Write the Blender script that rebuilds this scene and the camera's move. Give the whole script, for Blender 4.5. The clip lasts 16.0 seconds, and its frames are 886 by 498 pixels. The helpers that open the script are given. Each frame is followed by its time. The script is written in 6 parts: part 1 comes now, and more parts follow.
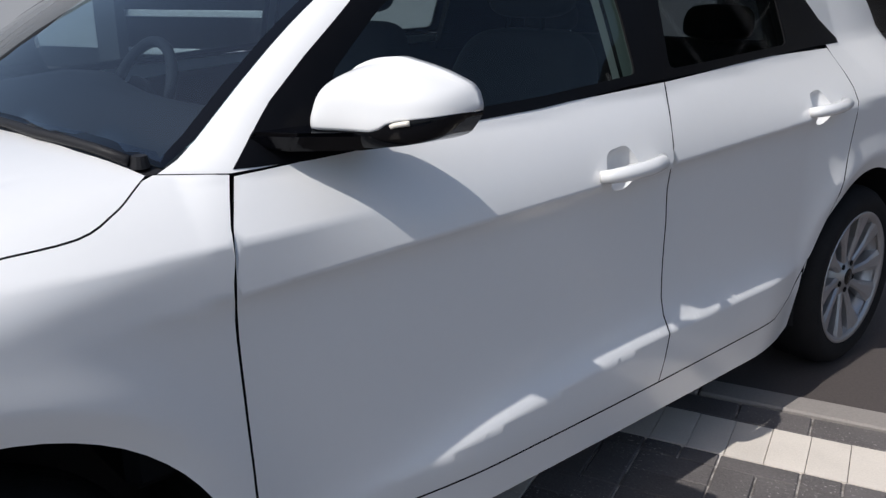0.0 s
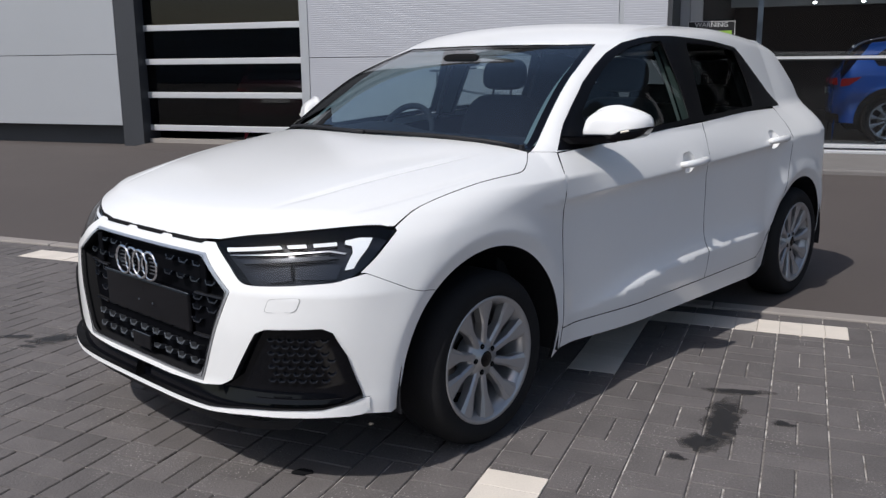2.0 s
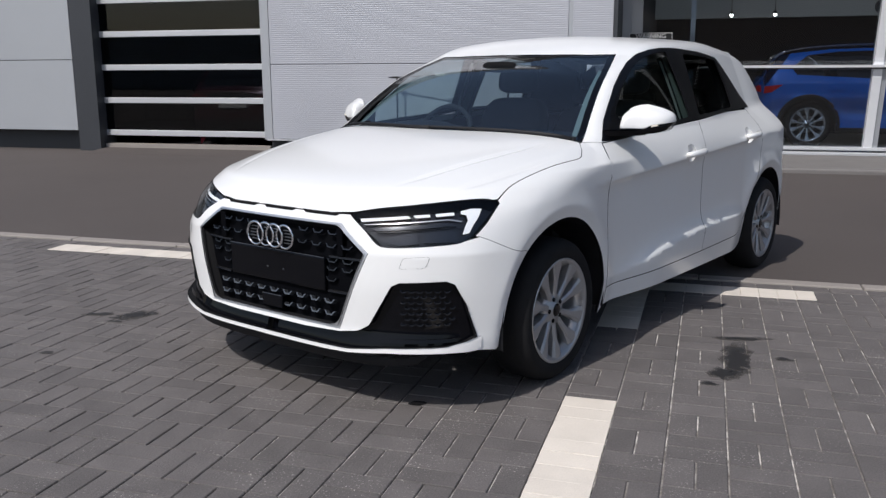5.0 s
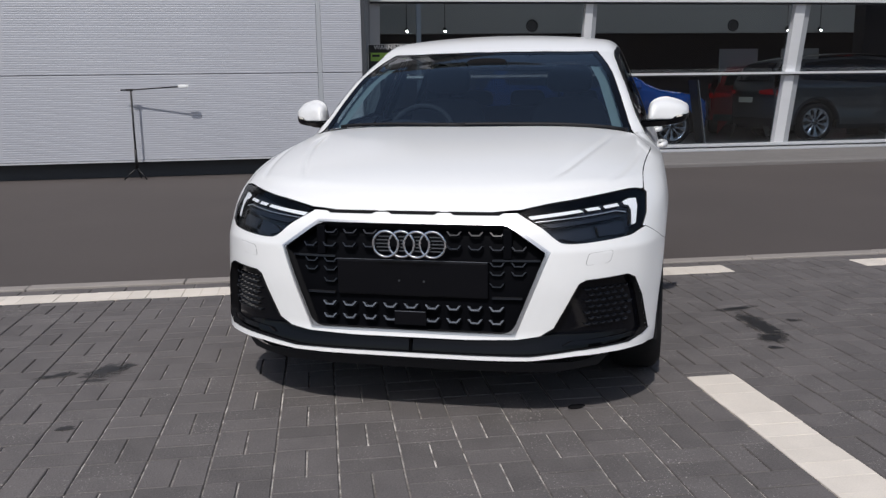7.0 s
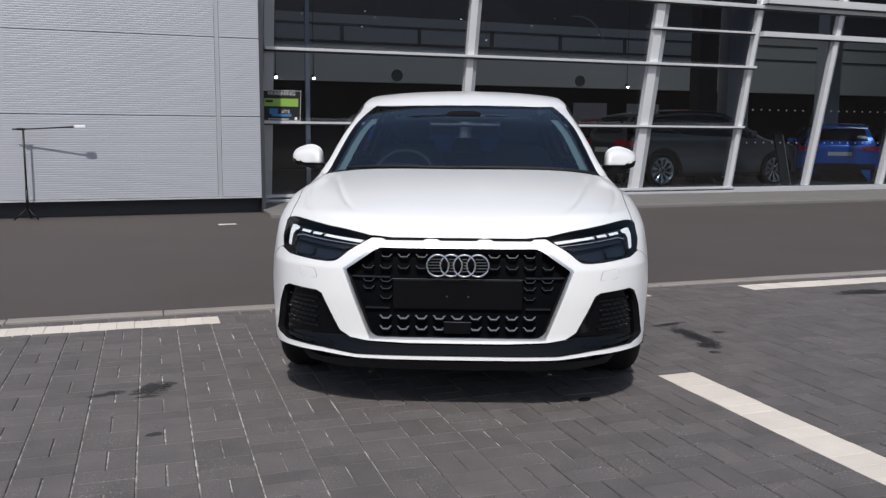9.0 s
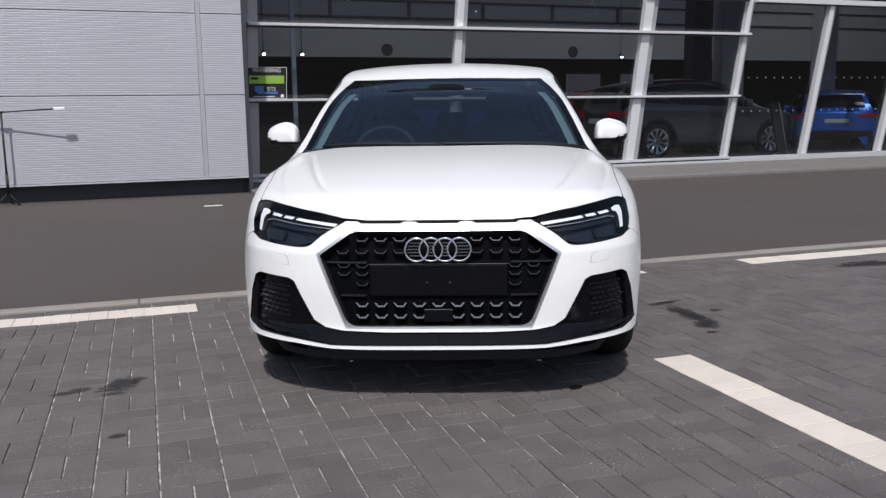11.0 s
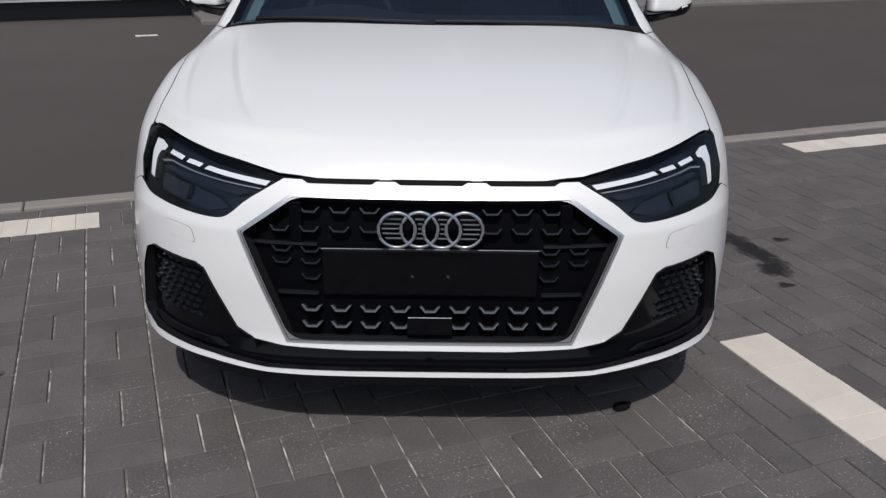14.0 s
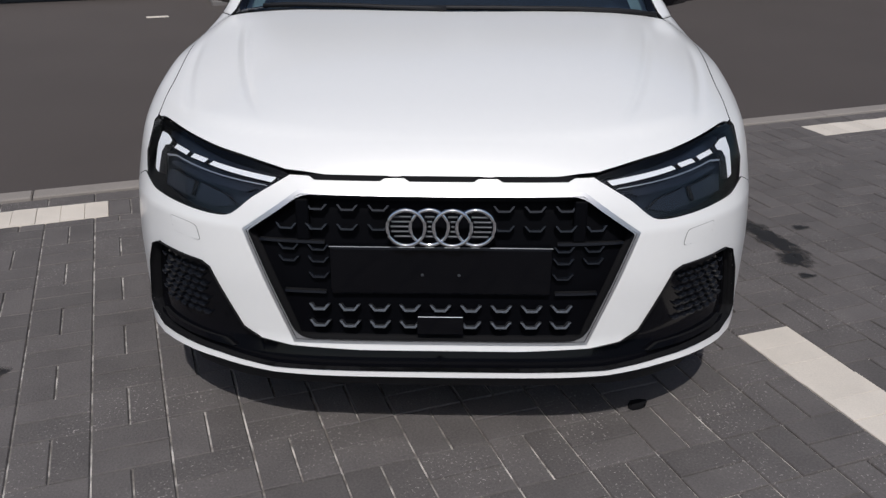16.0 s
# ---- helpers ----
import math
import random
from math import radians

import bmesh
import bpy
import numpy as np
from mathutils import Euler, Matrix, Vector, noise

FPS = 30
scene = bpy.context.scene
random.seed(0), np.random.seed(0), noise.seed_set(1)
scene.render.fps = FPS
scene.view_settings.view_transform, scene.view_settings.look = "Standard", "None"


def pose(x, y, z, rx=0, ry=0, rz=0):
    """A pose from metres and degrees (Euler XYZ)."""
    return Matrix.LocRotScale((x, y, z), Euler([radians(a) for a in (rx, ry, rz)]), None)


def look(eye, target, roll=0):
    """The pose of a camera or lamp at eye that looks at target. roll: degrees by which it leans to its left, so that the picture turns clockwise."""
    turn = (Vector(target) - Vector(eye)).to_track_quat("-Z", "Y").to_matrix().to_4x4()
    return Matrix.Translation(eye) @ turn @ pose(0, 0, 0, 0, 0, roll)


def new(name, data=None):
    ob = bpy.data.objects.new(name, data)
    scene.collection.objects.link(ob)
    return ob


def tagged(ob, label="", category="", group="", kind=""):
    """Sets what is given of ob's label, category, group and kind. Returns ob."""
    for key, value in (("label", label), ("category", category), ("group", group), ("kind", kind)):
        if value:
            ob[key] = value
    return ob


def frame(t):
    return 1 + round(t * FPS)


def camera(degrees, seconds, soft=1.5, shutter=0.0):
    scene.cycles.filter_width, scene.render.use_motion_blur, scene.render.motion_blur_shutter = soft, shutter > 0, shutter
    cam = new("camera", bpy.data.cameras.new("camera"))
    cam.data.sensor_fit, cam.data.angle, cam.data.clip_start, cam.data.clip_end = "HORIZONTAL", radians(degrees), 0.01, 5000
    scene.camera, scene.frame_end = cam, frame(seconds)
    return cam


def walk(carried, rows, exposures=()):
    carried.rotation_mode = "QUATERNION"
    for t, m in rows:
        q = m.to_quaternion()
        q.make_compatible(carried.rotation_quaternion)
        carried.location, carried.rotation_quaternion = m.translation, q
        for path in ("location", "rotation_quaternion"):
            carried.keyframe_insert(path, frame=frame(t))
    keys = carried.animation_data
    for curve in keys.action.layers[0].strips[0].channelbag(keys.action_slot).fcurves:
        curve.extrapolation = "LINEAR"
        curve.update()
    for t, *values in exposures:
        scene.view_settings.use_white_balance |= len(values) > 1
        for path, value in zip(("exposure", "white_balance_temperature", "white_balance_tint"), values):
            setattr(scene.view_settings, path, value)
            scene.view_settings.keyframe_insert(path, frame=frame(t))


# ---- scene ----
cam = camera(54.4, 16.0, soft=1.38)
PATH = [
    (0, (2.028, -0.159, 1.205), (1.198, 1.562, 0.613), -0.4),
    (0.5, (1.942, -0.669, 1.244), (1.142, 1.071, 0.668), -0.4),
    (1, (1.988, -1.26, 1.238), (1.192, 0.504, 0.735), -0.9),
    (1.5, (1.901, -1.772, 1.25), (1.163, 0.03, 0.797), -1.3),
    (2, (1.928, -2.205, 1.246), (1.23, -0.378, 0.829), -0.5),
    (2.5, (1.975, -2.567, 1.27), (1.284, -0.731, 0.882), -0.1),
    (3, (1.943, -2.834, 1.267), (1.278, -0.987, 0.887), 0.1),
    (3.2, (1.948, -2.915, 1.271), (1.293, -1.064, 0.891), 0.2),
    (5.3, (1.295, -3.051, 1.227), (0.852, -1.142, 0.824), -0.3),
    (5.5, (1.064, -3.094, 1.173), (0.709, -1.158, 0.814), 0.5),
    (6, (0.563, -3.061, 1.141), (0.414, -1.1, 0.773), 0.4),
    (6.5, (0.09, -3.048, 1.166), (0.16, -1.085, 0.786), 0.5),
    (7, (-0.351, -2.897, 1.157), (-0.024, -0.959, 0.787), -0.8),
    (7.5, (-0.787, -2.866, 1.161), (-0.213, -0.975, 0.848), -0.5),
    (8, (-1.049, -2.985, 1.147), (-0.408, -1.109, 0.884), 0.1),
    (8.5, (-1.183, -3.192, 1.165), (-0.516, -1.323, 0.908), 0.2),
    (9, (-1.263, -3.274, 1.172), (-0.572, -1.416, 0.903), 0.4),
    (11.3, (-1.099, -2.996, 1.172), (-0.402, -1.154, 0.821), -0.8),
    (11.5, (-1.087, -2.872, 1.186), (-0.377, -1.043, 0.799), -0.3),
    (12, (-1.006, -2.639, 1.244), (-0.284, -0.829, 0.794), 0.6),
    (12.5, (-0.858, -2.359, 1.278), (-0.159, -0.563, 0.746), 0.8),
    (13, (-0.789, -2.18, 1.315), (-0.1, -0.406, 0.698), 0.3),
    (13.5, (-0.746, -1.967, 1.343), (-0.042, -0.225, 0.659), 0.4),
    (14, (-0.714, -1.823, 1.376), (0.005, -0.116, 0.621), 0.9),
    (14.5, (-0.672, -1.777, 1.396), (0.031, -0.077, 0.611), 0.9),
    (15, (-0.665, -1.766, 1.398), (0.015, -0.062, 0.603), 0.7),
    (15.5, (-0.67, -1.76, 1.399), (0.007, -0.058, 0.598), 0.5),
    (16, (-0.678, -1.759, 1.399), (0.003, -0.058, 0.596), 0.4),
]
walk(cam, [(t, look(eye, target, roll)) for t, eye, target, roll in PATH],
     exposures=((0, 0.13), (0.5, -0.29), (1.0, -0.38), (1.5, -0.32), (2.0, 0.06), (2.5, 0.13), (3.0, 0.12), (5.5, 0.03), (6.5, -0.07), (7.0, -0.12), (7.5, -0.20), (8.0, -0.22), (8.5, -0.15),
                (9.0, -0.03), (11.5, 0.08), (12.5, -0.03), (13.5, -0.27), (14.5, -0.34), (16.0, -0.34)))

# ---- light ----
SUN_FROM = Vector((-0.303, -0.708, 1.0)).normalized()
world = bpy.data.worlds.new("world")
scene.world = world
world.use_nodes = True
sky = world.node_tree.nodes.new("ShaderNodeTexSky")
sky.sky_type = "NISHITA"
sky.sun_disc = False
sky.sun_elevation = math.asin(SUN_FROM.z)
sky.sun_rotation = math.atan2(SUN_FROM.x, SUN_FROM.y)
sky.air_density, sky.dust_density, sky.ozone_density = 1.0, 2.0, 1.0
world.node_tree.links.new(sky.outputs[0], world.node_tree.nodes["Background"].inputs[0])
world.node_tree.nodes["Background"].inputs[1].default_value = 0.104
sun = new("sun", bpy.data.lights.new("sun", "SUN"))
sun.data.energy, sun.data.angle, sun.data.color = 3.3, radians(0.53), (1.0, 0.972, 0.945)
sun.matrix_world = look(SUN_FROM * 30, (0, 0, 0))


# ---- materials ----
def material(name, base, rough=0.5, metal=0.0, vary=0.0, scale=6.0, fine=0.0, fine_scale=120.0, bump=0.0, random_tone=0.0,
             coat=0.0, glow=None, spec=0.5, rough_vary=0.0, stretch=(1, 1, 1)):
    m = bpy.data.materials.new(name)
    m.use_nodes = True
    nt = m.node_tree
    b = nt.nodes["Principled BSDF"]
    b.inputs["Base Color"].default_value = (*base, 1)
    b.inputs["Roughness"].default_value = rough
    b.inputs["Metallic"].default_value = metal
    b.inputs["Specular IOR Level"].default_value = spec
    b.inputs["Coat Weight"].default_value = coat
    b.inputs["Coat Roughness"].default_value = 0.04
    if glow:
        b.inputs["Emission Color"].default_value = (*glow[:3], 1)
        b.inputs["Emission Strength"].default_value = glow[3]
    if not (vary or fine or bump or random_tone):
        return m
    geo = nt.nodes.new("ShaderNodeNewGeometry")
    mp = nt.nodes.new("ShaderNodeMapping")
    mp.inputs["Scale"].default_value = stretch
    nt.links.new(geo.outputs["Position"], mp.inputs["Vector"])

    def noise_node(s, detail):
        n = nt.nodes.new("ShaderNodeTexNoise")
        n.inputs["Scale"].default_value = s
        n.inputs["Detail"].default_value = detail
        nt.links.new(mp.outputs[0], n.inputs["Vector"])
        return n

    def math_node(op, a, c):
        n = nt.nodes.new("ShaderNodeMath")
        n.operation = op
        for k, v in enumerate((a, c)):
            if isinstance(v, (int, float)):
                n.inputs[k].default_value = v
            else:
                nt.links.new(v, n.inputs[k])
        return n.outputs[0]

    big, small = noise_node(scale, 5), noise_node(fine_scale, 3)
    f = math_node("ADD", math_node("MULTIPLY", math_node("SUBTRACT", big.outputs[0], 0.5), 2 * vary),
                  math_node("MULTIPLY", math_node("SUBTRACT", small.outputs[0], 0.5), 2 * fine))
    if random_tone:
        info = nt.nodes.new("ShaderNodeObjectInfo")
        r = math_node("ADD", info.outputs["Random"], geo.outputs["Random Per Island"])
        r = math_node("FRACT", r, 0)
        f = math_node("ADD", f, math_node("MULTIPLY", math_node("SUBTRACT", r, 0.5), 2 * random_tone))
    f = math_node("ADD", f, 1.0)
    mul = nt.nodes.new("ShaderNodeVectorMath")
    mul.operation = "SCALE"
    mul.inputs[0].default_value = base
    nt.links.new(f, mul.inputs["Scale"])
    nt.links.new(mul.outputs[0], b.inputs["Base Color"])
    if rough_vary:
        nt.links.new(math_node("ADD", math_node("MULTIPLY", math_node("SUBTRACT", big.outputs[0], 0.5), 2 * rough_vary), rough), b.inputs["Roughness"])
    if bump:
        bp = nt.nodes.new("ShaderNodeBump")
        bp.inputs["Strength"].default_value = bump
        bp.inputs["Distance"].default_value = 0.004
        nt.links.new(math_node("ADD", small.outputs[0], big.outputs[0]), bp.inputs["Height"])
        nt.links.new(bp.outputs[0], b.inputs["Normal"])
    return m


def glass_material(name, tint, clear=0.9, rough=0.0, mirror=0.075, graze=0.88):
    """A thin pane: a tinted see-through part and a mirror part by Fresnel."""
    m = bpy.data.materials.new(name)
    m.use_nodes = True
    nt = m.node_tree
    nt.nodes.remove(nt.nodes["Principled BSDF"])
    out = nt.nodes["Material Output"]
    mix = nt.nodes.new("ShaderNodeMixShader")
    clear_node, gloss, weight = nt.nodes.new("ShaderNodeBsdfTransparent"), nt.nodes.new("ShaderNodeBsdfGlossy"), nt.nodes.new("ShaderNodeLayerWeight")
    clear_node.inputs[0].default_value = (tint[0] * clear, tint[1] * clear, tint[2] * clear, 1)
    gloss.inputs["Color"].default_value = (1, 1, 1, 1)
    gloss.inputs["Roughness"].default_value = rough
    weight.inputs["Blend"].default_value = 0.5
    power, fres = nt.nodes.new("ShaderNodeMath"), nt.nodes.new("ShaderNodeMath")
    power.operation, fres.operation = "POWER", "MULTIPLY_ADD"
    power.inputs[1].default_value = 5.0
    fres.inputs[1].default_value, fres.inputs[2].default_value = graze, mirror
    nt.links.new(weight.outputs["Facing"], power.inputs[0])
    nt.links.new(power.outputs[0], fres.inputs[0])
    nt.links.new(fres.outputs[0], mix.inputs[0])
    nt.links.new(clear_node.outputs[0], mix.inputs[1])
    nt.links.new(gloss.outputs[0], mix.inputs[2])
    nt.links.new(mix.outputs[0], out.inputs[0])
    return m


PAINT = material("white_car_paint", (0.79, 0.79, 0.785), 0.36, coat=0.8, fine=0.01, fine_scale=40)
PAINT.node_tree.nodes["Principled BSDF"].inputs["Coat Roughness"].default_value = 0.13
GAP = material("panel_gap_dark", (0.008, 0.008, 0.009), 0.8, spec=0.1)
GLOSS_BLACK = material("gloss_black_plastic", (0.0026, 0.0028, 0.0042), 0.08, spec=0.24)
PILLAR_BLACK = material("window_surround_black", (0.004, 0.004, 0.005), 0.3, spec=0.12)
GRILLE_DARK = material("grille_shadow_black", (0.0024, 0.0026, 0.0038), 0.6, spec=0.05)
CHIP = material("dark_satin_plastic", (0.010, 0.012, 0.017), 0.26, spec=0.5)
# same black plastic painted brighter where grille pieces catch the sun; also silver bars
CHIP_BRIGHT = material("sunlit_tip_and_silver_bar", (0.15, 0.16, 0.178), 0.3, 0.7)
MATT_BLACK = material("grained_black_plastic", (0.014, 0.014, 0.016), 0.55, spec=0.25, fine=0.15, fine_scale=300, bump=0.1)
RUBBER = material("tyre_rubber", (0.012, 0.012, 0.013), 0.8, spec=0.2, vary=0.25, scale=14, fine=0.2, fine_scale=160, bump=0.2)
SILVER = material("silver_alloy", (0.40, 0.40, 0.41), 0.30, 0.6, vary=0.05, scale=20)
CHROME = material("polished_chrome", (0.82, 0.83, 0.85), 0.08, 1.0)
SATIN = material("satin_grey_frame", (0.58, 0.59, 0.61), 0.3, 0.8)
CABIN = material("dark_cabin_trim", (0.014, 0.015, 0.018), 0.7, spec=0.2, vary=0.2, scale=12)
CLOTH = material("black_seat_cloth", (0.022, 0.022, 0.025), 0.9, vary=0.15, scale=20, fine=0.2, fine_scale=400, bump=0.15)
PILLAR_TRIM = material("grey_green_pillar_trim", (0.16, 0.195, 0.19), 0.8, vary=0.08, scale=10)
HEADLINER = material("grey_headliner", (0.55, 0.55, 0.53), 0.9, vary=0.06, scale=10)
SCREEN_GLASS = glass_material("windscreen_glass", (0.74, 0.88, 0.96), mirror=0.135)
SIDE_GLASS = glass_material("side_window_glass", (0.60, 0.70, 0.69), mirror=0.045, graze=0.55)
TINT_GLASS = glass_material("tinted_rear_glass", (0.45, 0.50, 0.50), mirror=0.012, graze=0.035)
REAR_GLASS = glass_material("dark_rear_glass", (0.18, 0.195, 0.205), mirror=0.004, graze=0.02)
LAMP_GLASS = glass_material("headlamp_cover", (0.93, 0.95, 0.97), mirror=0.03, graze=0.5)
LIGHT_GUIDE = material("white_light_guide", (0.84, 0.85, 0.88), 0.25, glow=(0.95, 0.97, 1.0, 0.09))
LAMP_DARK = material("headlamp_dark_housing", (0.010, 0.013, 0.021), 0.3, coat=0.3)
LAMP_FACET = material("headlamp_dark_facet", (0.015, 0.019, 0.029), 0.3, 0.3)
AMBER = material("amber_indicator", (0.8, 0.75, 0.65), 0.2)

PAVER = material("charcoal_paver", (0.114, 0.103, 0.100), 0.75, vary=0.30, scale=8, fine=0.38, fine_scale=150, bump=0.5, random_tone=0.11, rough_vary=0.1)


def add_flecks(m, colour, size, patch, low, high, gather=(0.46, 0.66)):
    """Pale specks of spilt joint sand, gathered in patches."""
    nt = m.node_tree
    b = nt.nodes["Principled BSDF"]
    geo = nt.nodes.new("ShaderNodeNewGeometry")
    facs = []
    for s, lo, hi in ((size, low, high), (patch, *gather)):
        n = nt.nodes.new("ShaderNodeTexNoise")
        n.inputs["Scale"].default_value = s
        n.inputs["Detail"].default_value = 2
        nt.links.new(geo.outputs["Position"], n.inputs["Vector"])
        r = nt.nodes.new("ShaderNodeMapRange")
        r.inputs["From Min"].default_value = lo
        r.inputs["From Max"].default_value = hi
        nt.links.new(n.outputs[0], r.inputs["Value"])
        facs.append(r.outputs[0])
    mul = nt.nodes.new("ShaderNodeMath")
    mul.operation = "MULTIPLY"
    nt.links.new(facs[0], mul.inputs[0])
    nt.links.new(facs[1], mul.inputs[1])
    mix = nt.nodes.new("ShaderNodeMix")
    mix.data_type = "RGBA"
    nt.links.new(mul.outputs[0], mix.inputs["Factor"])
    nt.links.new(b.inputs["Base Color"].links[0].from_socket, mix.inputs[6])
    mix.inputs[7].default_value = (*colour, 1)
    nt.links.new(mix.outputs[2], b.inputs["Base Color"])


add_flecks(PAVER, (0.42, 0.39, 0.37), 125, 3.5, 0.615, 0.72)
PAVER_WHITE = material("white_paver", (0.66, 0.60, 0.53), 0.75, vary=0.14, scale=6, fine=0.10, fine_scale=170, bump=0.25, random_tone=0.05)
JOINT = material("paver_joint_sand", (0.20, 0.182, 0.168), 0.95, vary=0.9, scale=14, fine=0.6, fine_scale=60, bump=0.4)
add_flecks(JOINT, (0.68, 0.64, 0.60), 15, 2.2, 0.43, 0.60, (0.34, 0.60))
ASPHALT = material("asphalt", (0.072, 0.060, 0.056), 0.9, vary=0.20, scale=0.7, fine=0.30, fine_scale=120, bump=0.5)
CONCRETE = material("concrete_kerb", (0.265, 0.24, 0.22), 0.9, vary=0.14, scale=4, fine=0.15, fine_scale=120, bump=0.3, random_tone=0.04)
PAVING_GREY = material("grey_concrete_paving", (0.16, 0.15, 0.145), 0.9, vary=0.15, scale=3, fine=0.2, fine_scale=90, bump=0.3)
CLAD = material("grey_metal_cladding", (0.41, 0.42, 0.46), 0.45, 0.2, vary=0.05, scale=1.2, rough_vary=0.05)
CLAD_SMOOTH = material("smooth_grey_metal_panel", (0.40, 0.415, 0.44), 0.45, 0.25, vary=0.03, scale=1.0)
DARK_FRAME = material("dark_grey_steel", (0.046, 0.049, 0.056), 0.5, 0.2, vary=0.08, scale=3)
ALU = material("brushed_aluminium", (0.60, 0.61, 0.63), 0.42, 0.45, vary=0.06, scale=9, stretch=(0.2, 1, 1))
ALU_BRIGHT = material("bright_anodised_rail", (0.80, 0.81, 0.83), 0.4, 0.2, vary=0.05, scale=9, stretch=(0.2, 1, 1))
# blue-grey imitates the bluish sheen of the panes above the rail
MEZZ = material("pane_sheen_blue_grey", (0.036, 0.045, 0.064), 0.6, vary=0.35, scale=0.9)
ALU_PALE = material("pale_grey_mullion_paint", (0.45, 0.46, 0.47), 0.45, 0.2, vary=0.05, scale=4)
SHOP_GLASS = glass_material("showroom_glass", (0.60, 0.66, 0.71), mirror=0.05)
UPPER_GLASS = glass_material("tinted_upper_glass", (0.28, 0.335, 0.42), mirror=0.052)
DOOR_GLASS = glass_material("roller_door_glass", (0.30, 0.31, 0.35), mirror=0.03)
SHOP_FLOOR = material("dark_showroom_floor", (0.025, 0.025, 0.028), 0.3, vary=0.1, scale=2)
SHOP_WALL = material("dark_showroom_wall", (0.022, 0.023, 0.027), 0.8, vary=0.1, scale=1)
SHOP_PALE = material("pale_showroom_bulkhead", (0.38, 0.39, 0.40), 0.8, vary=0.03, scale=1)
BLACK_METAL = material("black_stand_metal", (0.006, 0.006, 0.007), 0.5)
WHITE_PLASTIC = material("white_plastic", (0.8, 0.8, 0.8), 0.4)
SIGN_BLACK = material("sign_black", (0.02, 0.02, 0.022), 0.5)
SIGN_GREEN = material("sign_green", (0.33, 0.55, 0.10), 0.5)
SIGN_BLUE = material("sign_blue", (0.06, 0.22, 0.5), 0.5)
BOUNCE_WALL = material("unseen_bounce_wall", (0.48, 0.48, 0.465), 0.9, vary=0.4, scale=0.25, fine=0.3, fine_scale=2)


def stain_material(name, tone):
    """A dark soaked patch that thins out raggedly towards its rim."""
    m = material(name, tone, 0.55, vary=0.5, scale=25)
    nt = m.node_tree
    tc, noise = nt.nodes.new("ShaderNodeTexCoord"), nt.nodes.new("ShaderNodeTexNoise")
    noise.inputs["Scale"].default_value, noise.inputs["Detail"].default_value = 16.0, 6
    nt.links.new(tc.outputs["Object"], noise.inputs["Vector"])
    off, flat, ln = nt.nodes.new("ShaderNodeVectorMath"), nt.nodes.new("ShaderNodeVectorMath"), nt.nodes.new("ShaderNodeVectorMath")
    off.operation, flat.operation, ln.operation = "SUBTRACT", "MULTIPLY", "LENGTH"
    off.inputs[1].default_value, flat.inputs[1].default_value = (0.5, 0.5, 0), (2, 2, 0)
    nt.links.new(tc.outputs["Generated"], off.inputs[0])
    nt.links.new(off.outputs[0], flat.inputs[0])
    nt.links.new(flat.outputs[0], ln.inputs[0])
    add, rng_ = nt.nodes.new("ShaderNodeMath"), nt.nodes.new("ShaderNodeMapRange")
    add.operation = "MULTIPLY_ADD"
    add.inputs[1].default_value = 1.5
    nt.links.new(noise.outputs[0], add.inputs[0])
    nt.links.new(ln.outputs["Value"], add.inputs[2])
    for k, v in (("From Min", 1.15), ("From Max", 1.68), ("To Min", 0.95), ("To Max", 0.0)):
        rng_.inputs[k].default_value = v
    nt.links.new(add.outputs[0], rng_.inputs["Value"])
    nt.links.new(rng_.outputs[0], nt.nodes["Principled BSDF"].inputs["Alpha"])
    return m


OIL = stain_material("oil_stain", (0.014, 0.013, 0.013))


# ---- mesh tools ----
def part(name, bm, mat, parent=None, label="", smooth=False):
    me = bpy.data.meshes.new(name)
    bm.normal_update()
    bm.to_mesh(me)
    bm.free()
    for mm in (mat if isinstance(mat, (list, tuple)) else [mat]):
        me.materials.append(mm)
    if smooth:
        me.shade_smooth()
    ob = new(name, me)
    if parent:
        ob.parent = parent
    return tagged(ob, label) if label else ob


def block(bm, x0, x1, y0, y1, z0, z1, m=None, mi=0):
    vs = [bm.verts.new((x, y, z)) for x in (x0, x1) for y in (y0, y1) for z in (z0, z1)]
    if m:
        for v in vs:
            v.co = m @ v.co
    for q in ((0, 1, 3, 2), (4, 6, 7, 5), (0, 4, 5, 1), (2, 3, 7, 6), (0, 2, 6, 4), (1, 5, 7, 3)):
        bm.faces.new([vs[i] for i in q]).material_index = mi
    return vs


def bevelled(x0, x1, y0, y1, z0, z1, r=0.004, seg=1, m=None):
    bm = bmesh.new()
    block(bm, x0, x1, y0, y1, z0, z1, m)
    bmesh.ops.bevel(bm, geom=bm.edges[:], offset=r, segments=seg, affect="EDGES", profile=0.5)
    return bm


def prism(bm, pts, depth, m=Matrix(), mi=0):
    """A polygon in x and z, extruded along y by depth, with the pose m."""
    a = [bm.verts.new(m @ Vector((x, 0, z))) for x, z in pts]
    b = [bm.verts.new(m @ Vector((x, depth, z))) for x, z in pts]
    n = len(pts)
    bm.faces.new(a).material_index = mi
    bm.faces.new(b[::-1]).material_index = mi
    for i in range(n):
        bm.faces.new((a[i], b[i], b[(i + 1) % n], a[(i + 1) % n])).material_index = mi


